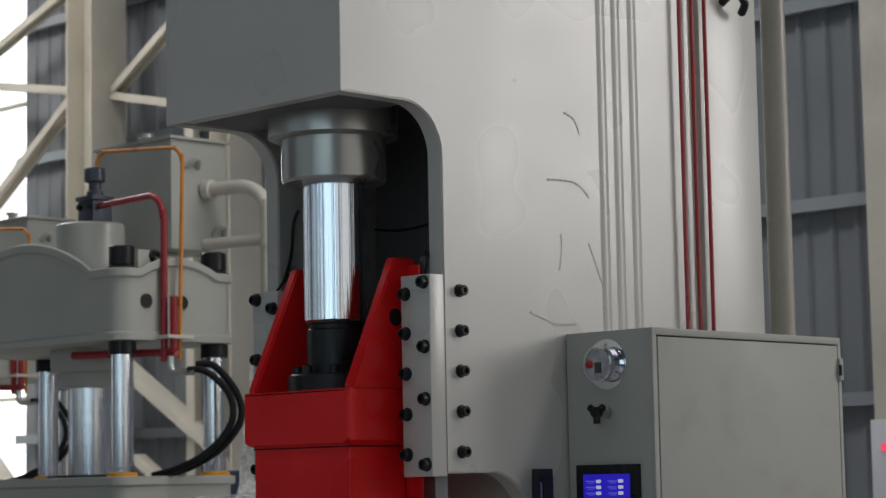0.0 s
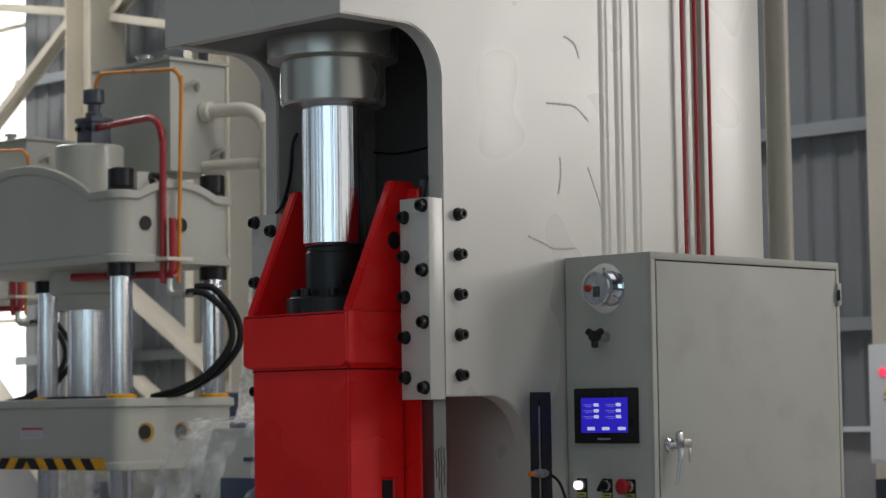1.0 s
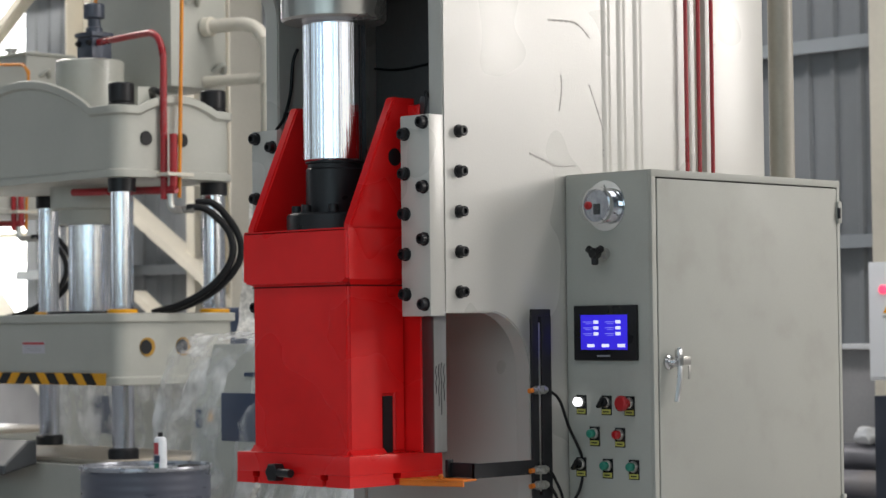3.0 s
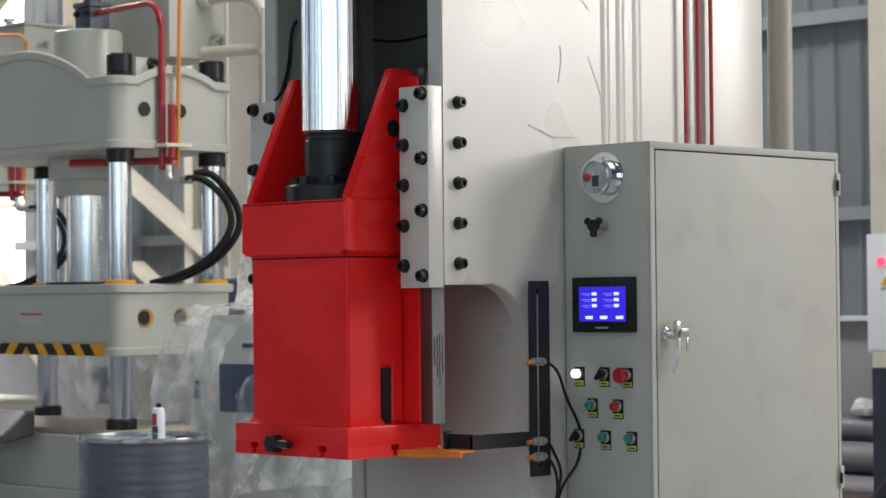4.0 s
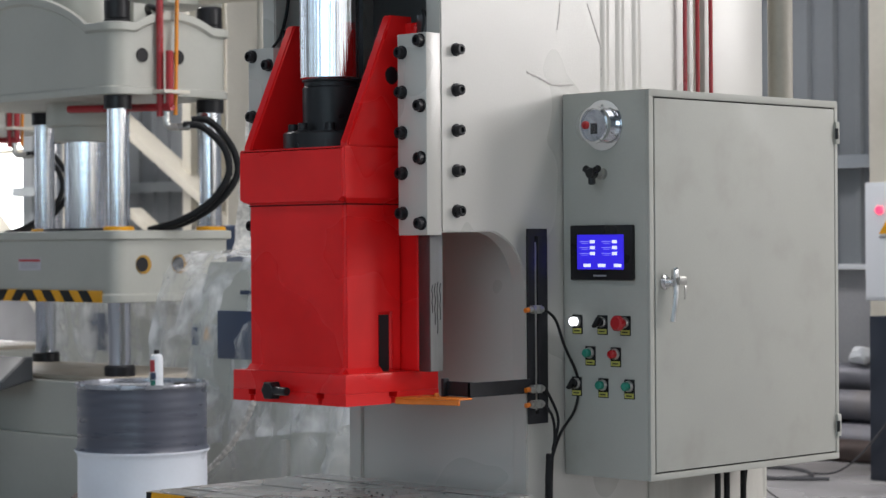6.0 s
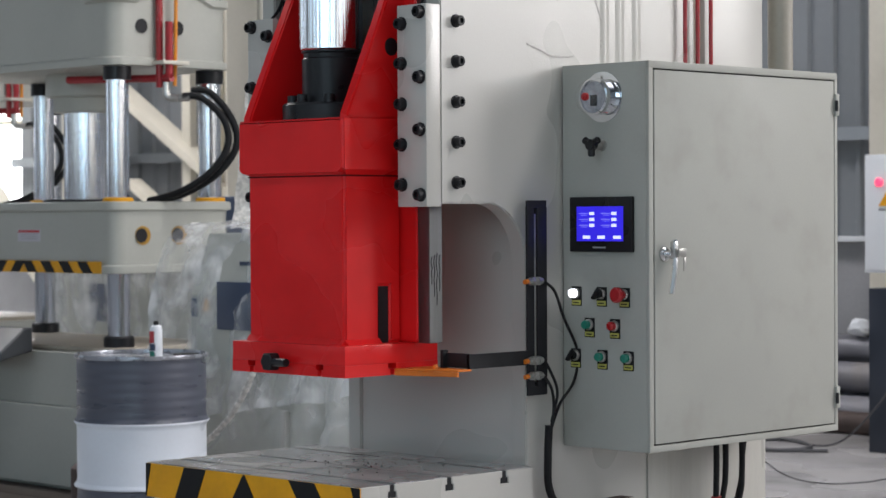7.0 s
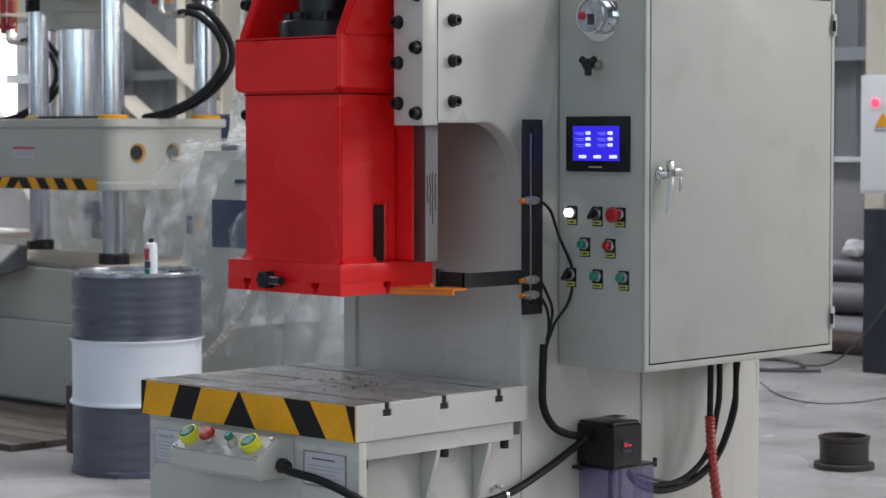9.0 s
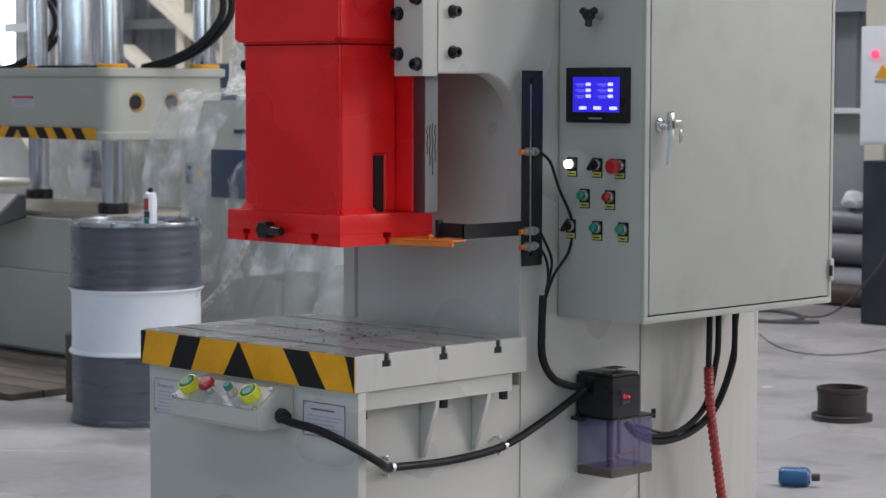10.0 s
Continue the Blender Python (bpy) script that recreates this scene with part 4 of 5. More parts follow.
for y, z in ((0.178, 0.478), (0.638, 0.486)):
    clip = part("clip", turned((0.03, y, z), [(0.0135, -0.006), (0.015, -0.005), (0.015, 0.005), (0.0135, 0.006)], (0, 1, 0.1), 18), ALU, hose, "bright steel hose clip")
    for dz in (-0.024, 0.024):
        part("clip_screw", join(rod((0.0, y - 0.006, z + dz), (0.016, y - 0.006, z + dz), 0.0045, 10), turned((0.016, y - 0.006, z + dz), [(0.0075, 0), (0.0075, 0.005), (0.004, 0.008)], (1, 0, 0), 12)), ALU, clip)

G = thing("grease_pump", (0.08, 1.06, 0.35), "black electric grease pump with a clear violet reservoir", "pump")
part("housing", join(box(0.007, 0.155, 0.982, 1.112, 0.54, 0.666, 0.006, 3), box(0.012, 0.15, 0.986, 1.108, 0.666, 0.676, 0.004)), PLASTIC_BLACK, G)
part("display", box(0.1552, 0.157, 1.02, 1.076, 0.576, 0.625, 0), BLACK_PAINT, G)
# the three lit characters, each as (y0, y1, z0, z1) strokes
STROKES = (((0, 2, 0, 22), (2, 10, 20, 22), (2, 9, 10, 12), (2, 10, 0, 2)), ((0, 2, 0, 12), (2, 8, 10, 12)), ((0, 2, 0, 12), (2, 8, 10, 12), (2, 8, 0, 2), (8, 10, 0, 12)))
for k, strokes in enumerate(STROKES):
    y = 1.032 + 0.0105 * k
    part("digit", join(*[box(0.1572, 0.158, y + a / 1400, y + b / 1400, 0.6 + c / 1700, 0.6 + d / 1700, 0) for a, b, c, d in strokes]), LED_RED, G, "lit red character")
for k in range(3):
    part("key_pad", box(0.1552, 0.1576, 1.031 + 0.011 * k, 1.038 + 0.011 * k, 0.584, 0.59, 0.0005, 1), (BLUE, BLUE, RED_BTN)[k], G)
part("grease_nipple", join(rod((0.1, 1.135, 0.535), (0.1, 1.135, 0.6), 0.008, 12), rod((0.1, 1.135, 0.6), (0.1, 1.135, 0.625), 0.005, 10)), ALU, G, "bright metal filling nipple")
part("cap_label", box(0.06, 0.11, 1.04, 1.1, 0.6845, 0.6855, 0), RUST, G, "small dark red label")


def open_box(x0, x1, y0, y1, z0, z1, t):
    return join(box(x0, x1, y0, y1, z0, z0 + t, 0.0), box(x0, x0 + t, y0, y1, z0 + t, z1, 0.0), box(x1 - t, x1, y0, y1, z0 + t, z1, 0.0), box(x0 + t, x1 - t, y0, y0 + t, z0 + t, z1, 0.0), box(x0 + t, x1 - t, y1 - t, y1, z0 + t, z1, 0.0))


part("reservoir", open_box(0.012, 0.15, 0.985, 1.178, 0.385, 0.533, 0.004), OIL_TANK, G, "clear violet plastic reservoir").visible_shadow = False
part("reservoir_rib", box(0.1502, 0.1535, 1.083, 1.093, 0.385, 0.53, 0.001), OIL_TANK, G).visible_shadow = False
part("rim", join(box(0.007, 0.156, 0.979, 1.184, 0.5335, 0.5395, 0.002), box(0.01, 0.05, 1.184, 1.205, 0.527, 0.539, 0.002), box(0.01, 0.05, 0.955, 0.979, 0.527, 0.539, 0.002)), PLASTIC_BLACK, G)
for x, y in ((0.14, 0.995), (0.14, 1.195)):
    part("rim_bolt", rod((x, y, 0.522), (x, y, 0.55), 0.007, 10), BLACK_OXIDE, G)
part("grease", box(0.0125, 0.1505, 0.9845, 1.1785, 0.358, 0.3848, 0.004), OIL, G, "dark brown grease at the bottom")
part("suction_pipe", join(rod((0.08, 1.06, 0.386), (0.08, 1.06, 0.53), 0.012, 12), rod((0.08, 1.10, 0.4), (0.08, 1.10, 0.53), 0.006, 10), turned((0.11, 1.03, 0.386), [(0.014, 0), (0.014, 0.022), (0.008, 0.026)], n=14)), RUST, G, "brown pump pipe")
part("float_rod", rod((0.1, 1.06, 0.414), (0.1, 1.17, 0.417), 0.003, 10), RED_BTN, G, "red float rod")

chips = []
rng = random.Random(4)
for k in range(70):
    x, y, s = rng.gauss(-0.36, 0.12), rng.gauss(0.34, 0.1), rng.uniform(0.001, 0.003)
    if -0.8 < x < 0.05 and 0.02 < y < 0.65:
        bm = box(-s, s, -s * 0.6, s * 0.6, 0, s * 0.9, 0)
        bm.transform(Matrix.Translation((x, y, 0.8113)) @ Matrix.Rotation(rng.uniform(0, 6), 4, "Z"))
        chips.append(bm)
single("metal_chips", join(*chips), BLACK_OXIDE, (-0.36, 0.34, 0.8113), "scattered dark metal chips on the press table", "chips", kind="stuff")

single("standing_pipe", tube(bent([(-0.035, 2.05, TOP + 0.5), (-0.035, 2.05, 1.3), (-0.035, 1.88, 1.3)], 0.1), 0.043, 20, 3), PIPE_TAN, (-0.035, 1.95, 1.3), "thick cream-painted pipe rising behind the press", "pipe")

# ---- oil drum and what stands by it ----
DX, DY = -3.72, 2.15
DR = thing("oil_drum", (DX, DY, 0), "grey and white steel oil drum with rolled ribs", "drum")
R = 0.302


def drum_band(z0, z1, waves):
    prof, n = [], 48
    for k in range(n + 1):
        z = z0 + (z1 - z0) * k / n
        prof.append((R - 0.006 + (0.0007 * math.sin(waves * 2 * math.pi * k / n)), z))
    return prof


part("lower_band", turned((DX, DY, 0), [(R - 0.02, 0.0), (R + 0.001, 0.002), (R + 0.001, 0.02)] + drum_band(0.03, 0.31, 5) + [(R + 0.006, 0.318)], n=64), DRUM_GREY, DR)
part("middle_band", turned((DX, DY, 0), [(R + 0.006, 0.3185), (R + 0.008, 0.326), (R - 0.004, 0.34), (R - 0.006, 0.36), (R - 0.006, 0.585), (R - 0.004, 0.598), (R + 0.008, 0.612), (R + 0.006, 0.618)], n=64), DRUM_WHITE, DR, "white painted middle band")
part("upper_band", turned((DX, DY, 0), [(R + 0.006, 0.6185), (R - 0.004, 0.632)] + drum_band(0.64, 0.895, 6) + [(R - 0.006, 0.905), (R - 0.012, 0.9), (0.02, 0.898)], n=64), DRUM_GREY, DR)
part("bung", turned((DX + 0.12, DY + 0.16, 0.898), [(0.055, 0), (0.055, 0.018), (0.04, 0.02)], n=24), BLACK_PAINT, DR)
part("rolled_rim", turned((DX, DY, 0.9), [(R - 0.008, 0.002), (R + 0.003, 0.003), (R + 0.005, 0.012), (R + 0.002, 0.022), (R - 0.006, 0.022), (R - 0.009, 0.012), (R - 0.008, 0.003)], n=64), RIM_GREY, DR, "worn shiny rolled rim")
CN = thing("spray_can", (DX + 0.02, DY + 0.07, 0.899), "white spray can with red and violet print standing on the drum", "can")
cx, cy = DX + 0.02, DY + 0.07
part("body", turned((cx, cy, 0.899), [(0.028, 0), (0.03, 0.003), (0.03, 0.125), (0.025, 0.143), (0.018, 0.148)], n=24), WHITE, CN)
part("cap", turned((cx, cy, 1.047), [(0.012, 0), (0.012, 0.016), (0.008, 0.02)], n=16), BLACK_PAINT, CN)


def print_patch(name, z0, z1, a0, a1, m2, label):
    """A printed patch round part of the can."""
    ring = [(cx + q * math.cos(radians(a)), cy + q * math.sin(radians(a))) for q, seq in ((0.0306, range(a0, a1 + 1, 10)), (0.03, range(a1, a0 - 1, -10))) for a in seq]
    part(name, prism(ring, "z", z0, z1), m2, CN, label)


print_patch("red_print", 0.965, 1.02, 235, 305, INK_RED, "red printed patch")
print_patch("violet_print", 0.93, 0.962, 235, 315, NAVY, "dark violet printed patch")
print_patch("green_print", 0.902, 0.927, 240, 310, GREEN_BTN, "green printed patch")
single("rusty_roll", turned((-4.37, 2.3, 0), [(0.06, 0), (0.07, 0.01), (0.07, 0.33), (0.05, 0.35)], n=24), RUST, (-4.37, 2.3, 0), "rusty brown steel roll behind the drum", "roll")
for k in range(6):
    single("floor_board", box(-8.6, -4.6, 2.05 + 0.2 * k, 2.24 + 0.2 * k, 0, 0.035, 0.004), WOOD_DARK, (-6.3, 2.1 + 0.2 * k, 0), "oily dark board laid on the floor before the presses", "board", "floor boards")

# ---- four-column presses standing in a row ----


def rounded_rect(x0, x1, y0, y1, r, n=6):
    return arc(x1 - r, y1 - r, r, 0, 90, n) + arc(x0 + r, y1 - r, r, 90, 180, n) + arc(x0 + r, y0 + r, r, 180, 270, n) + arc(x1 - r, y0 + r, r, 270, 360, n)


def humped(x0, x1, y0, y1, z0, z1, r, hump_x, hump_y):
    """A block with rounded upright corners, whose top swells between the columns."""
    ring = rounded_rect(x0, x1, y0, y1, r, 6)
    fine = []
    for a, b in zip(ring, ring[1:] + ring[:1]):
        m = max(1, int(math.hypot(b[0] - a[0], b[1] - a[1]) / 0.05))
        fine += [(a[0] + (b[0] - a[0]) * k / m, a[1] + (b[1] - a[1]) * k / m) for k in range(m)]
    xm, ym, hw, hd = (x0 + x1) / 2, (y0 + y1) / 2, (x1 - x0) / 2, (y1 - y0) / 2

    def top(x, y):
        u, v = abs(x - xm) / (hw * 0.72), abs(y - ym) / (hd * 0.62)
        onx, ony = abs(abs(y - ym) - hd) < 0.02, abs(abs(x - xm) - hw) < 0.02
        s = 0.0
        if onx and u < 1:
            s = hump_x * (math.cos(u * math.pi / 2) ** 0.8)
        if ony and v < 1:
            s = max(s, hump_y * (math.cos(v * math.pi / 2) ** 0.8))
        return z1 + s

    bm = bmesh.new()
    n = len(fine)

    def ring_at(grow, zf):
        out = []
        for x, y in fine:
            out.append(bm.verts.new((xm + (x - xm) * (1 + grow / hw), ym + (y - ym) * (1 + grow / hd), zf(x, y))))
        return out

    rings = [ring_at(0.0, lambda x, y: z0), ring_at(0.014, lambda x, y: z0 + 0.004), ring_at(0.014, lambda x, y: z0 + 0.04), ring_at(0.0, lambda x, y: z0 + 0.05), ring_at(0.0, lambda x, y: top(x, y) - 0.056), ring_at(0.02, lambda x, y: top(x, y) - 0.046), ring_at(0.02, lambda x, y: top(x, y) - 0.006), ring_at(0.004, top), ring_at(-0.04, lambda x, y: top(x, y) - 0.002), ring_at(-0.06, lambda x, y: z1 - 0.03)]
    for lo, hi in zip(rings, rings[1:]):
        for k in range(n):
            bm.faces.new((lo[k], lo[(k + 1) % n], hi[(k + 1) % n], hi[k]))
    bm.faces.new(rings[0][::-1])
    bm.faces.new(rings[-1])
    bmesh.ops.recalc_face_normals(bm, faces=bm.faces[:])
    return bm


X1, Y0, Y1 = -5.335, 3.205, 4.03
XM = -6.25
X0 = 2 * XM - X1
YM = (Y0 + Y1) / 2
Q = thing("column_press", (XM, YM, 0), "green-grey four-column hydraulic press with chromed columns", "press", "four-column presses")
part("base", join(prism(rounded_rect(X0 - 0.1, X1 + 0.1, Y0 - 0.12, Y1 + 0.1, 0.06), "z", 0.06, 0.50, 0.004), prism(rounded_rect(X0 - 0.07, X1 + 0.07, Y0 - 0.09, Y1 + 0.08, 0.06), "z", 0.5, 0.80, 0.004), prism(rounded_rect(X0 - 0.02, X1 + 0.02, Y0 - 0.05, Y1 + 0.04, 0.04), "z", 0.0, 0.06)), GREEN_GREY, Q)
part("bed_plate", box(X0, X1, Y0 - 0.02, Y1, 0.801, 0.83, 0.004), mat("dusty_bed_plate", (0.42, 0.37, 0.3), 0.55, 0.2, var=0.15, scale=4), Q, "dusty tan press bed")
CR = part("crown", humped(X0, X1, Y0, Y1, 2.375, 2.775, 0.1, 0.2, 0.075), GREEN_GREY, Q, "rounded green-grey crown casting")
SL = part("slide", humped(X0, X1, Y0, Y1, 1.235, 1.632, 0.08, 0.0, 0.0), GREEN_GREY, Q, "rounded green-grey moving slide")
for x in (X0 + 0.1, X1 - 0.1):
    for y in (3.305, 3.955):
        co = part("column", rod((x, y, 0.83), (x, y, 2.76), 0.063, 28), CHROME, Q, "chromed guide column")
        part("nut", turned((x, y, 2.76), [(0.075, 0), (0.075, 0.03), (0.068, 0.035), (0.072, 0.04), (0.072, 0.135), (0.066, 0.142)], n=24), BLACK_OXIDE, co, "black column nut")
        part("lower_nut", turned((x, y, 0.831), [(0.085, 0), (0.085, 0.05), (0.075, 0.06)], n=24), BLACK_OXIDE, co, "black column nut")
        part("upper_collar", turned((x, y, 2.30), [(0.078, 0), (0.078, 0.074)], n=24), BLACK_OXIDE, co, "black collar")
        part("wiper_ring", turned((x, y, 1.632), [(0.085, 0), (0.085, 0.018), (0.07, 0.022)], n=24), YELLOW, co, "yellow wiper ring")
part("cylinder", turned((XM + 0.04, YM + 0.04, 2.775), [(0.2, -0.03), (0.2, 0.335), (0.19, 0.345)], n=48), GREEN_GREY, Q)
part("gland", turned((XM + 0.04, YM + 0.04, 2.155), [(0.185, 0), (0.19, 0.006), (0.19, 0.085), (0.225, 0.087), (0.235, 0.095), (0.235, 0.225)], n=48), GREEN_GREY, Q)
part("ram", rod((XM + 0.04, YM + 0.04, 1.64), (XM + 0.04, YM + 0.04, 2.2), 0.132, 40), CHROME, Q, "chromed main ram")
part("ram_seat", turned((XM, YM, 1.63), [(0.2, 0), (0.2, 0.016), (0.19, 0.02)], n=32), BLACK_OXIDE, Q)
HO = mat("ochre_hole_paint", (0.36, 0.2, 0.03), 0.6, var=0.2)
for host, z in ((CR, 2.595), (SL, 1.444)):
    for y in (3.395, 3.645):
        part("lifting_hole", turned((X1 + 0.008, y - (0.012 if host is SL else 0), z), [(0.04, -0.004), (0.04, 0.0)], (1, 0, 0), 24), BLACK_PAINT, host, "dark round lifting hole")
        if host is SL:
            part("hole_edge", turned((X1 + 0.004, y, z), [(0.052, -0.003), (0.052, 0.0025)], (1, 0, 0), 24), HO, host, "ochre inner edge of the hole")
part("hazard_band", box(X0 + 0.1, X1 - 0.1, Y0 - 0.017, Y0 - 0.0145, 1.236, 1.302, 0), YELLOW, SL, "yellow warning band")
for k in range(9):
    x = X0 + 0.16 + 0.175 * k
    sgn = 0.055 if k < 5 else -0.055
    part("hazard_stripe", prism([(x, 1.237), (x + 0.09, 1.237), (x + 0.09 + sgn, 1.301), (x + sgn, 1.301)], "y", Y0 - 0.019, Y0 - 0.0172), HAZARD_BLACK, SL, "black slanted stripe")
pl = part("sign_plate", box(-6.25, -6.03, Y0 - 0.003, Y0 - 0.0005, 1.41, 1.478, 0.0005, 1), PAPER, SL, "pale warning plate with a red head")
part("sign_head", box(-6.245, -6.035, Y0 - 0.0045, Y0 - 0.0032, 1.46, 1.474, 0), INK_RED, SL)
for k in range(3):
    part("text_bar", box(-6.23, -6.06, Y0 - 0.0045, Y0 - 0.0032, 1.448 - 0.012 * k, 1.451 - 0.012 * k, 0), INK, SL)
VX, VY = XM + 0.07, YM + 0.05
vb = part("valve_block", join(box(VX - 0.075, VX + 0.075, VY - 0.07, VY + 0.07, 3.12, 3.255, 0.006), box(VX - 0.085, VX + 0.085, VY - 0.08, VY + 0.08, 3.256, 3.285, 0.006), turned((VX, VY, 3.285), [(0.05, 0), (0.05, 0.03), (0.038, 0.035), (0.038, 0.08), (0.062, 0.09), (0.062, 0.165), (0.055, 0.172)], n=24)), mat("dark_grey_valve", (0.07, 0.08, 0.105), 0.4, 0.3, var=0.2, scale=12), Q, "dark grey valve block and filler")
for x in (-0.07, 0.07):
    part("bolt", hex_bolt((VX + x * 0.75, VY - 0.07, 3.22), (0, -1, 0), 0.016, 0.02), BLACK_OXIDE, vb)
part("oil_tube", tube(bent([(VX + 0.01, VY, 3.40), (VX + 0.01, VY, 3.55), (X1 + 0.05, YM, 3.47), (X1 + 0.05, YM - 0.03, 2.27)], 0.13), 0.011, 10, 3), TUBE_ORANGE, Q, "thin orange oil tube")
part("oil_tube", tube(bent([(VX + 0.09, VY - 0.03, 3.22), (X1 + 0.03, YM - 0.12, 3.2), (X1 + 0.03, YM - 0.12, 2.26)], 0.2), 0.02, 12, 3), TUBE_RED, Q, "red-painted oil pipe")
part("oil_tube", tube(bent([(XM + 0.22, Y0 + 0.2, 2.33), (X1 + 0.09, YM - 0.1, 2.31), (X1 + 0.09, YM - 0.1, 2.62)], 0.04), 0.022, 12, 3), TUBE_RED, Q, "red-painted oil pipe")
part("tube_clamp", box(X1 + 0.0, X1 + 0.12, YM - 0.16, YM + 0.02, 2.385, 2.405, 0.003), CREAM, Q)
part("hose_fitting", tube(bent([(X1 + 0.06, YM - 0.1, 2.29), (X1 + 0.06, YM - 0.1, 2.2), (X1 + 0.17, YM - 0.02, 2.2)], 0.04), 0.02, 10, 3), STEEL, Q, "bright pipe elbow")
for k in range(2):
    o = 0.06 * k
    part("hose", tube([(X1 + 0.14, YM - 0.05 + o, 2.21 + o * 0.5), (X1 + 0.21, YM + 0.03 + o, 2.2 + o * 0.5), (X1 + 0.29, YM + 0.12 + o, 2.08), (X1 + 0.31, YM + 0.13 + o, 1.93), (X1 + 0.24, YM + 0.05 + o, 1.78), (X1 + 0.1, YM - 0.05 + o, 1.68), (X1 - 0.1, YM - 0.1 + o, 1.635)], 0.02, 12), RUBBER, Q, "thick black hydraulic hose")
part("hose", tube([(XM + 0.5, Y1 - 0.2, 2.79), (XM + 0.55, YM + 0.1, 2.9), (XM + 0.75, YM, 2.88), (X1 - 0.1, YM + 0.1, 2.79)], 0.018, 10), RUBBER, Q, "black hose over the crown")
# oil tank behind the crown
tk = part("oil_tank", box(-6.67, -5.93, 4.04, 4.46, 2.98, 3.64, 0.008), GREEN_GREY, Q, "grey oil tank above the press")
part("tank_lid", box(-6.69, -5.91, 4.02, 4.48, 3.641, 3.66, 0.003), GREEN_GREY, tk)
part("filler_cap", join(turned((-6.45, 4.25, 3.66), [(0.03, 0), (0.03, 0.06), (0.05, 0.065), (0.05, 0.09)], n=16), box(-6.35, -6.1, 4.25, 4.27, 3.66, 3.70, 0.004)), STEEL, tk)
for y, z in ((4.2, 3.5), (4.4, 3.1)):
    part("tank_hook", tube([(-5.93, y - 0.045, z - 0.02), (-5.88, y, z + 0.025), (-5.93, y + 0.045, z - 0.02)], 0.016, 8), GREEN_GREY, tk)
for x in (-6.5, -6.15):
    part("tank_bracket", box(x, x + 0.08, 3.9, 4.2, 2.74, 2.98, 0.004), GREEN_GREY, Q)
part("suction_pipe", tube(bent([(-5.935, 4.3, 3.35), (-5.5, 4.42, 3.35), (-5.5, 4.42, 1.7)], 0.22), 0.042, 16, 3), CREAM, Q, "thick grey-cream suction pipe")
part("pipe_flange", turned((-5.93, 4.3, 3.35), [(0.06, 0), (0.06, 0.05), (0.05, 0.055)], (1, 0.27, 0), 20), CREAM, Q)
part("pipe_flange", turned((-5.5, 4.42, 2.98), [(0.055, 0), (0.055, 0.04)], n=20), CREAM, Q)
part("suction_pipe", tube([(-5.935, 4.3, 3.02), (-5.5, 4.42, 3.02)], 0.035, 14), CREAM, Q, "thick grey-cream suction pipe")
copy_thing(Q, pose(XM - 3.74, YM + 1.54, 0))

# ---- film-wrapped machine between the presses ----
M = thing("wrapped_machine", (-3.95, 3.35, 0), "pale grey machine console under clear packing film", "machine")
part("body", join(box(-4.42, -3.1, 3.0, 3.7, 0.05, 1.15, 0.01), prism([(3.0, 1.15), (3.7, 1.15), (3.7, 1.46), (3.12, 1.46)], "x", -4.42, -3.1, 0.006)), GREEN_GREY, M)
part("plinth", box(-4.4, -3.12, 3.03, 3.68, 0.0, 0.05, 0.004), BLACK_PAINT, M)
part("control_panel", box(-4.2, -3.78, 2.988, 2.999, 0.98, 1.22, 0.003), NAVY, M, "dark blue control panel")
part("warning_mark", prism([(-4.32, 1.07), (-4.265, 1.07), (-4.292, 1.135)], "y", 2.993, 2.999), YELLOW, M, "yellow warning triangle")
part("mark", box(-4.41, -4.37, 2.994, 2.999, 1.04, 1.13, 0), NAVY, M)
for x in (-4.1, -3.75):
    part("top_slot", box(x, x + 0.16, 3.055, 3.06, 1.3, 1.32, 0), NAVY, M)
part("door_handle", box(-3.70, -3.66, 2.97, 2.999, 0.38, 0.6, 0.004), GREY, M, "pale upright door handle")


def film_sheet(cols, rows, f, seed):
    bm = bmesh.new()
    grid = [[bm.verts.new(f(i / cols, j / rows)) for i in range(cols + 1)] for j in range(rows + 1)]
    for j in range(rows):
        for i in range(cols):
            bm.faces.new((grid[j][i], grid[j][i + 1], grid[j + 1][i + 1], grid[j + 1][i]))
    for v in bm.verts:
        n = noise.noise_vector(v.co * 3.2 + Vector((seed, 0, 0))) * 0.055 + noise.noise_vector(v.co * 11 + Vector((0, seed, 0))) * 0.016
        v.co += n
    return bm


def drape(u, v):
    """Down the front from the top edge, swelling out towards the hem."""
    x = -4.75 + 1.72 * u - 0.05 * v
    if v < 0.2:
        return Vector((-4.72 + 1.67 * u, 3.65 - 0.5 * v / 0.2, 1.515 - 0.05 * max(0, 0.22 - u)))
    w = (v - 0.2) / 0.8
    edge = max(0.0, 0.25 - u) / 0.25
    return Vector((x, 3.13 - 0.22 * w ** 0.6 + 0.04 * math.sin(u * 38) * w, 1.49 - 1.05 * w * (1 - 0.25 * u) - 0.09 * edge * (1 - w)))


part("packing_film", film_sheet(90, 60, drape, 3.0), FILM, M, "crumpled clear packing film").visible_shadow = False


def tail(u, v):
    left = -3.72 - 0.62 * v ** 1.3
    return Vector((left + (-3.12 - left) * u, 2.88 + 0.04 * math.sin(u * 26 + v * 2), 1.0 - 0.78 * v))


part("packing_film", film_sheet(50, 50, tail, 8.0), FILM_CLEAR, M, "hanging tail of crumpled clear film").visible_shadow = False
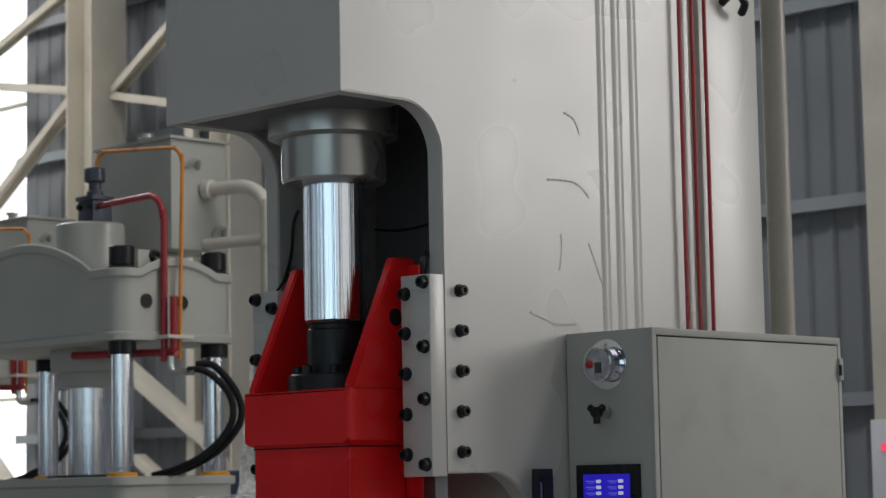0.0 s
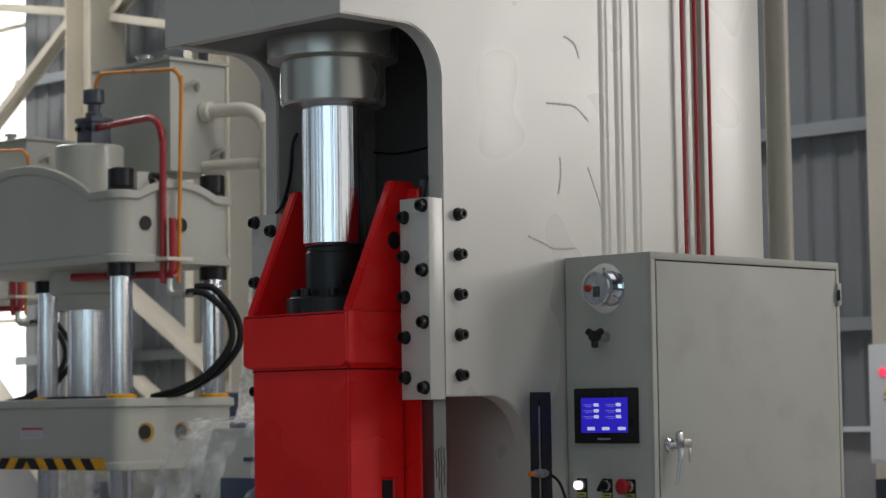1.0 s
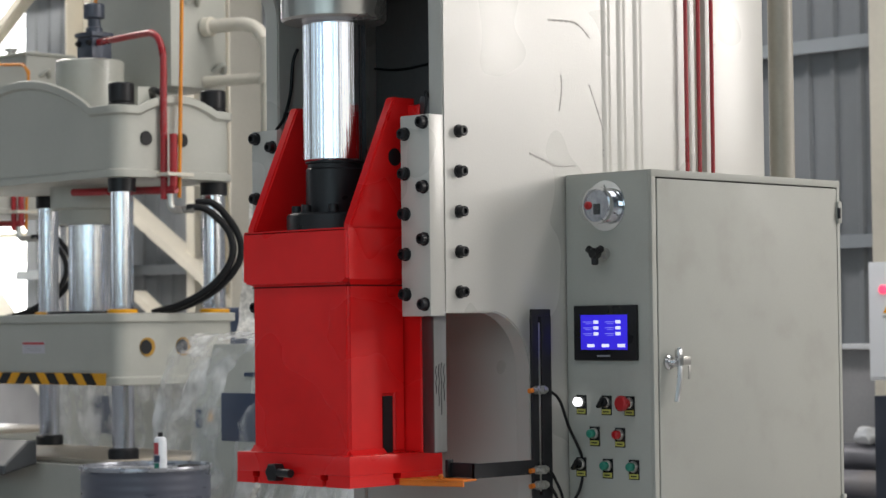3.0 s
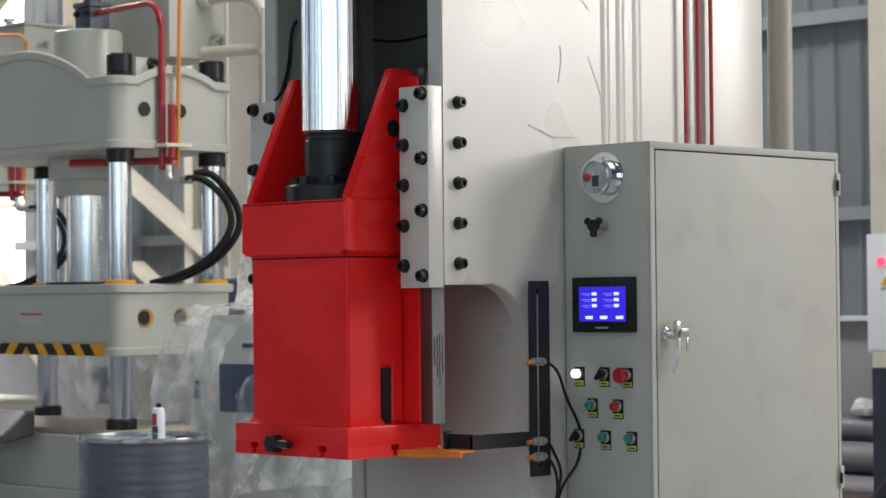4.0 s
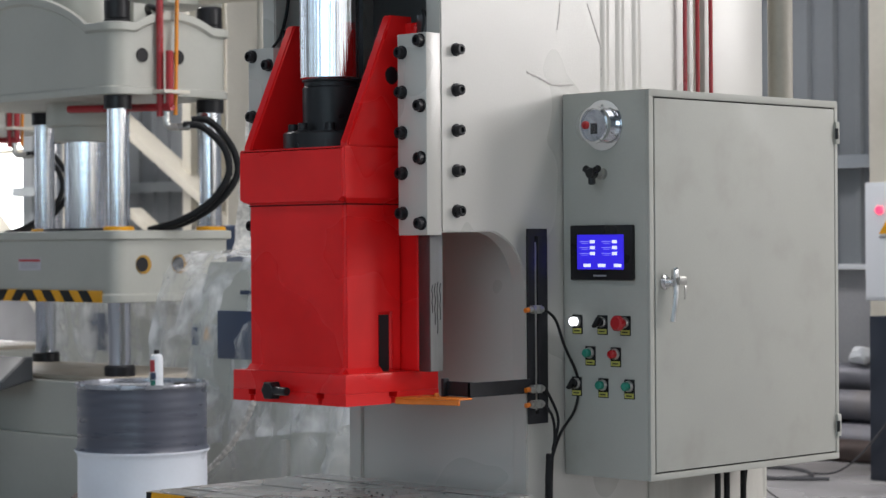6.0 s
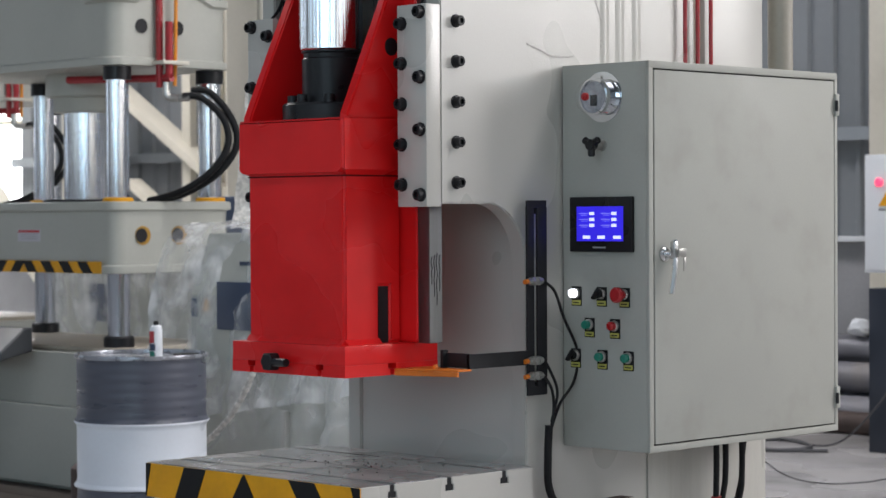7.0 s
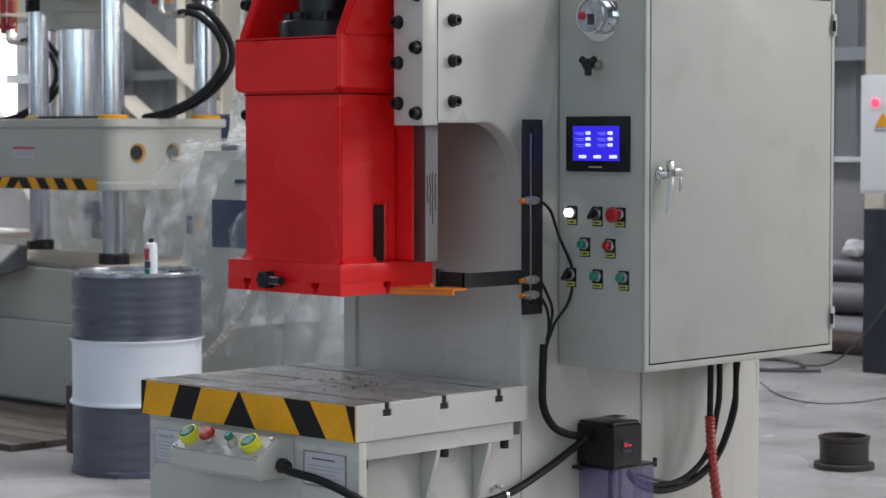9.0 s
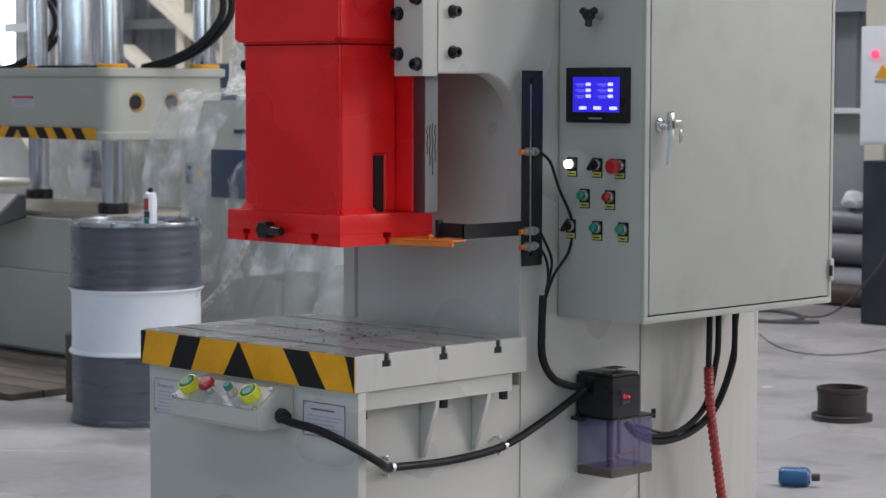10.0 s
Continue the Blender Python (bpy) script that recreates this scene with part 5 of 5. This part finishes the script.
part("twisted_film", tube([(-3.70, 2.84, 0.92), (-3.74, 2.84, 0.8), (-3.82, 2.84, 0.68), (-3.93, 2.84, 0.56), (-4.08, 2.84, 0.45), (-4.3, 2.84, 0.34), (-4.5, 2.84, 0.27)], 0.015, 9, 14, 0.18), FILM_ROPE, M, "twisted rope of clear film")
W2 = thing("wrapped_crate", (-7.3, 5.0, 0), "pale crate wrapped in clear film behind the column press", "crate")
part("crate", box(-8.2, -6.3, 4.8, 5.3, 0.0, 1.2, 0.01), GREEN_GREY, W2)
part("panel", box(-7.75, -7.5, 4.79, 4.799, 0.85, 1.1, 0.003), NAVY, W2, "dark panel under the film")
part("packing_film", film_sheet(50, 40, lambda u, v: Vector((-8.25 + 2.0 * u, 4.7, 1.25 - 1.15 * v)), 5.0), FILM, W2, "crumpled clear film").visible_shadow = False


def peak(u, v):
    """Film drawn up to a point above the machine."""
    w = 0.015 + 0.27 * v
    return Vector((-4.80 - 0.16 * v ** 0.8 + 0.716 * w * u, 3.775 - 0.05 * v + 0.698 * w * u, 2.55 - 1.08 * v))


part("packing_film", film_sheet(8, 40, peak, 11.0), FILM_ROPE, M, "film drawn up to a point").visible_shadow = False
SLATE = mat("slate_grey_plastic", (0.055, 0.06, 0.066), 0.5, var=0.1)
FC = thing("operator_console", (-6.15, 2.97, 0.0), "slate-grey sloping operator console before the column press", "console")
part("head", prism([(2.84, 0.75), (3.06, 0.80), (3.06, 0.93), (3.0, 0.93), (2.84, 0.8)], "x", -6.75, -5.9, 0.01), SLATE, FC)
part("stand", box(-6.7, -6.45, 2.9, 3.02, 0.0, 0.77, 0.006), SLATE, FC)
single("blue_machine", box(-7.45, -6.9, 5.45, 5.95, 0, 1.68, 0.03), NAVY, (-7.2, 5.7, 0), "dark blue machine standing far behind the press", "machine")

# ---- the far right of the hall ----
DUSTY_CABLE = mat("dusty_grey_cable", (0.06, 0.06, 0.065), 0.6, var=0.25, scale=8, bump=0.01)
STAND_NAVY = mat("dark_navy_paint", (0.018, 0.024, 0.038), 0.4, var=0.2, scale=4, bump=0.01)
EB = thing("switch_cabinet", (-3.35, 8.1, 0), "white switch cabinet on a dark stand, red lamp lit", "cabinet")
part("enclosure", box(-3.735, -3.0, 7.98, 8.25, 1.16, 1.92, 0.008), WHITE, EB)
part("door", box(-3.715, -3.02, 7.972, 7.979, 1.18, 1.90, 0.003), WHITE, EB)
part("lamp", turned((-3.615, 7.971, 1.742), [(0.028, 0), (0.028, 0.012), (0.02, 0.02)], (0, -1, 0), 20), LAMP_RED, EB, "lit red signal lamp")
part("warning_mark", prism([(-3.62, 1.59), (-3.5, 1.59), (-3.56, 1.68)], "y", 7.967, 7.9715), YELLOW, EB, "yellow warning triangle")
part("text_bar", box(-3.62, -3.5, 7.968, 7.9715, 1.56, 1.575, 0), INK, EB)
part("stand", box(-3.72, -3.02, 8.0, 8.22, 0.0, 1.06, 0.01), STAND_NAVY, EB, "dark painted stand")
part("neck", box(-3.6, -3.1, 8.05, 8.2, 1.061, 1.16, 0.004), CREAM, EB)
single("cable", tube([(-3.1, 7.95, 1.1), (-3.3, 7.9, 0.7), (-3.6, 7.9, 0.3), (-4.0, 8.0, 0.03), (-4.6, 8.2, 0.02)], 0.007, 8), DUSTY_CABLE, (-3.3, 7.95, 0), "dark cable hanging from the switch cabinet to the floor", "cable")
RG = thing("flanged_ring", (-1.42, 4.47, 0), "rusty dark steel flanged ring lying on the floor", "ring")
part("flange", turned((-1.42, 4.47, 0), [(0.14, 0), (0.14, 0.024), (0.136, 0.028)], n=40), RING_STEEL, RG)
part("collar", turned((-1.42, 4.47, 0.028), [(0.113, 0), (0.113, 0.1), (0.118, 0.104), (0.118, 0.124), (0.102, 0.124), (0.1, 0.03)], n=40), RING_STEEL, RG)
BT = thing("plastic_bottle", (-0.545, 2.9, 0), "small blue plastic bottle lying on the floor", "bottle")
part("body", rod((-0.6, 2.86, 0.038), (-0.5, 2.93, 0.038), 0.037, 18, 0.012), BLUE, BT)
part("cap", rod((-0.497, 2.932, 0.038), (-0.47, 2.951, 0.038), 0.015, 12), RUST, BT)
for pts, r in ((((-3.86, 7.08), (-3.3, 6.55), (-2.95, 6.4), (-2.8, 6.6), (-2.75, 7.0), (-2.2, 7.6)), 0.004), (((-4.6, 7.9), (-4.2, 7.6), (-4.1, 7.9), (-4.5, 8.2), (-4.75, 7.9), (-4.3, 7.55), (-3.9, 7.8)), 0.012), (((-0.25, 3.3), (-0.1, 3.2), (0.1, 3.35), (0.3, 3.6)), 0.005)):
    single("floor_cable", tube([(x, y, r) for x, y in pts], r, 8), DUSTY_CABLE, (*pts[0], 0), "dark cable lying curled on the concrete floor", "cable", "cables on the floor")
PIPE_GREY = mat("dull_galvanised_pipe", (0.2, 0.2, 0.225), 0.55, 0.3, var=0.2, scale=4, bump=0.01, dirt=(0.2, 0.17, 0.14), dirt_amount=0.5, dirt_scale=2)
for k, (y, z, r) in enumerate(((9.2, 0.12, 0.12), (9.5, 0.14, 0.14), (9.35, 0.36, 0.11), (8.9, 0.08, 0.08), (9.55, 0.55, 0.1))):
    single("steel_pipe", rod((-7.6 + 0.2 * k, y, z), (-3.9 - 0.1 * k, y, z), r, 20), RUST if k == 3 else PIPE_GREY, (-5.5, y, z - r), "rusty brown pipe on the floor by the wall" if k == 3 else "dull grey steel pipe stacked along the wall", "pipe", "pipes along the wall")


def lumpy(c, r, seed):
    """A slack lump: a squashed ball pushed in and out."""
    bm = bmesh.new()
    bmesh.ops.create_icosphere(bm, subdivisions=3, radius=1.0)
    for v in bm.verts:
        k = 1 + 0.28 * noise.noise(v.co * 1.7 + Vector((seed, 0, 0))) + 0.1 * noise.noise(v.co * 4.5 + Vector((0, seed, 0)))
        v.co = Vector(c) + Vector((v.co.x * r[0], v.co.y * r[1], max(v.co.z, -0.8) * r[2])) * k
    return bm


# Added white lump that stands in for a bright sun spot here.
single("sun_spot_lump", lumpy((-4.80, 9.5, 0.71), (0.1, 0.08, 0.07), 2.0), WHITE, (-4.80, 9.5, 0.65), "white lump standing in for a sun spot on the stacked pipes", "sack")
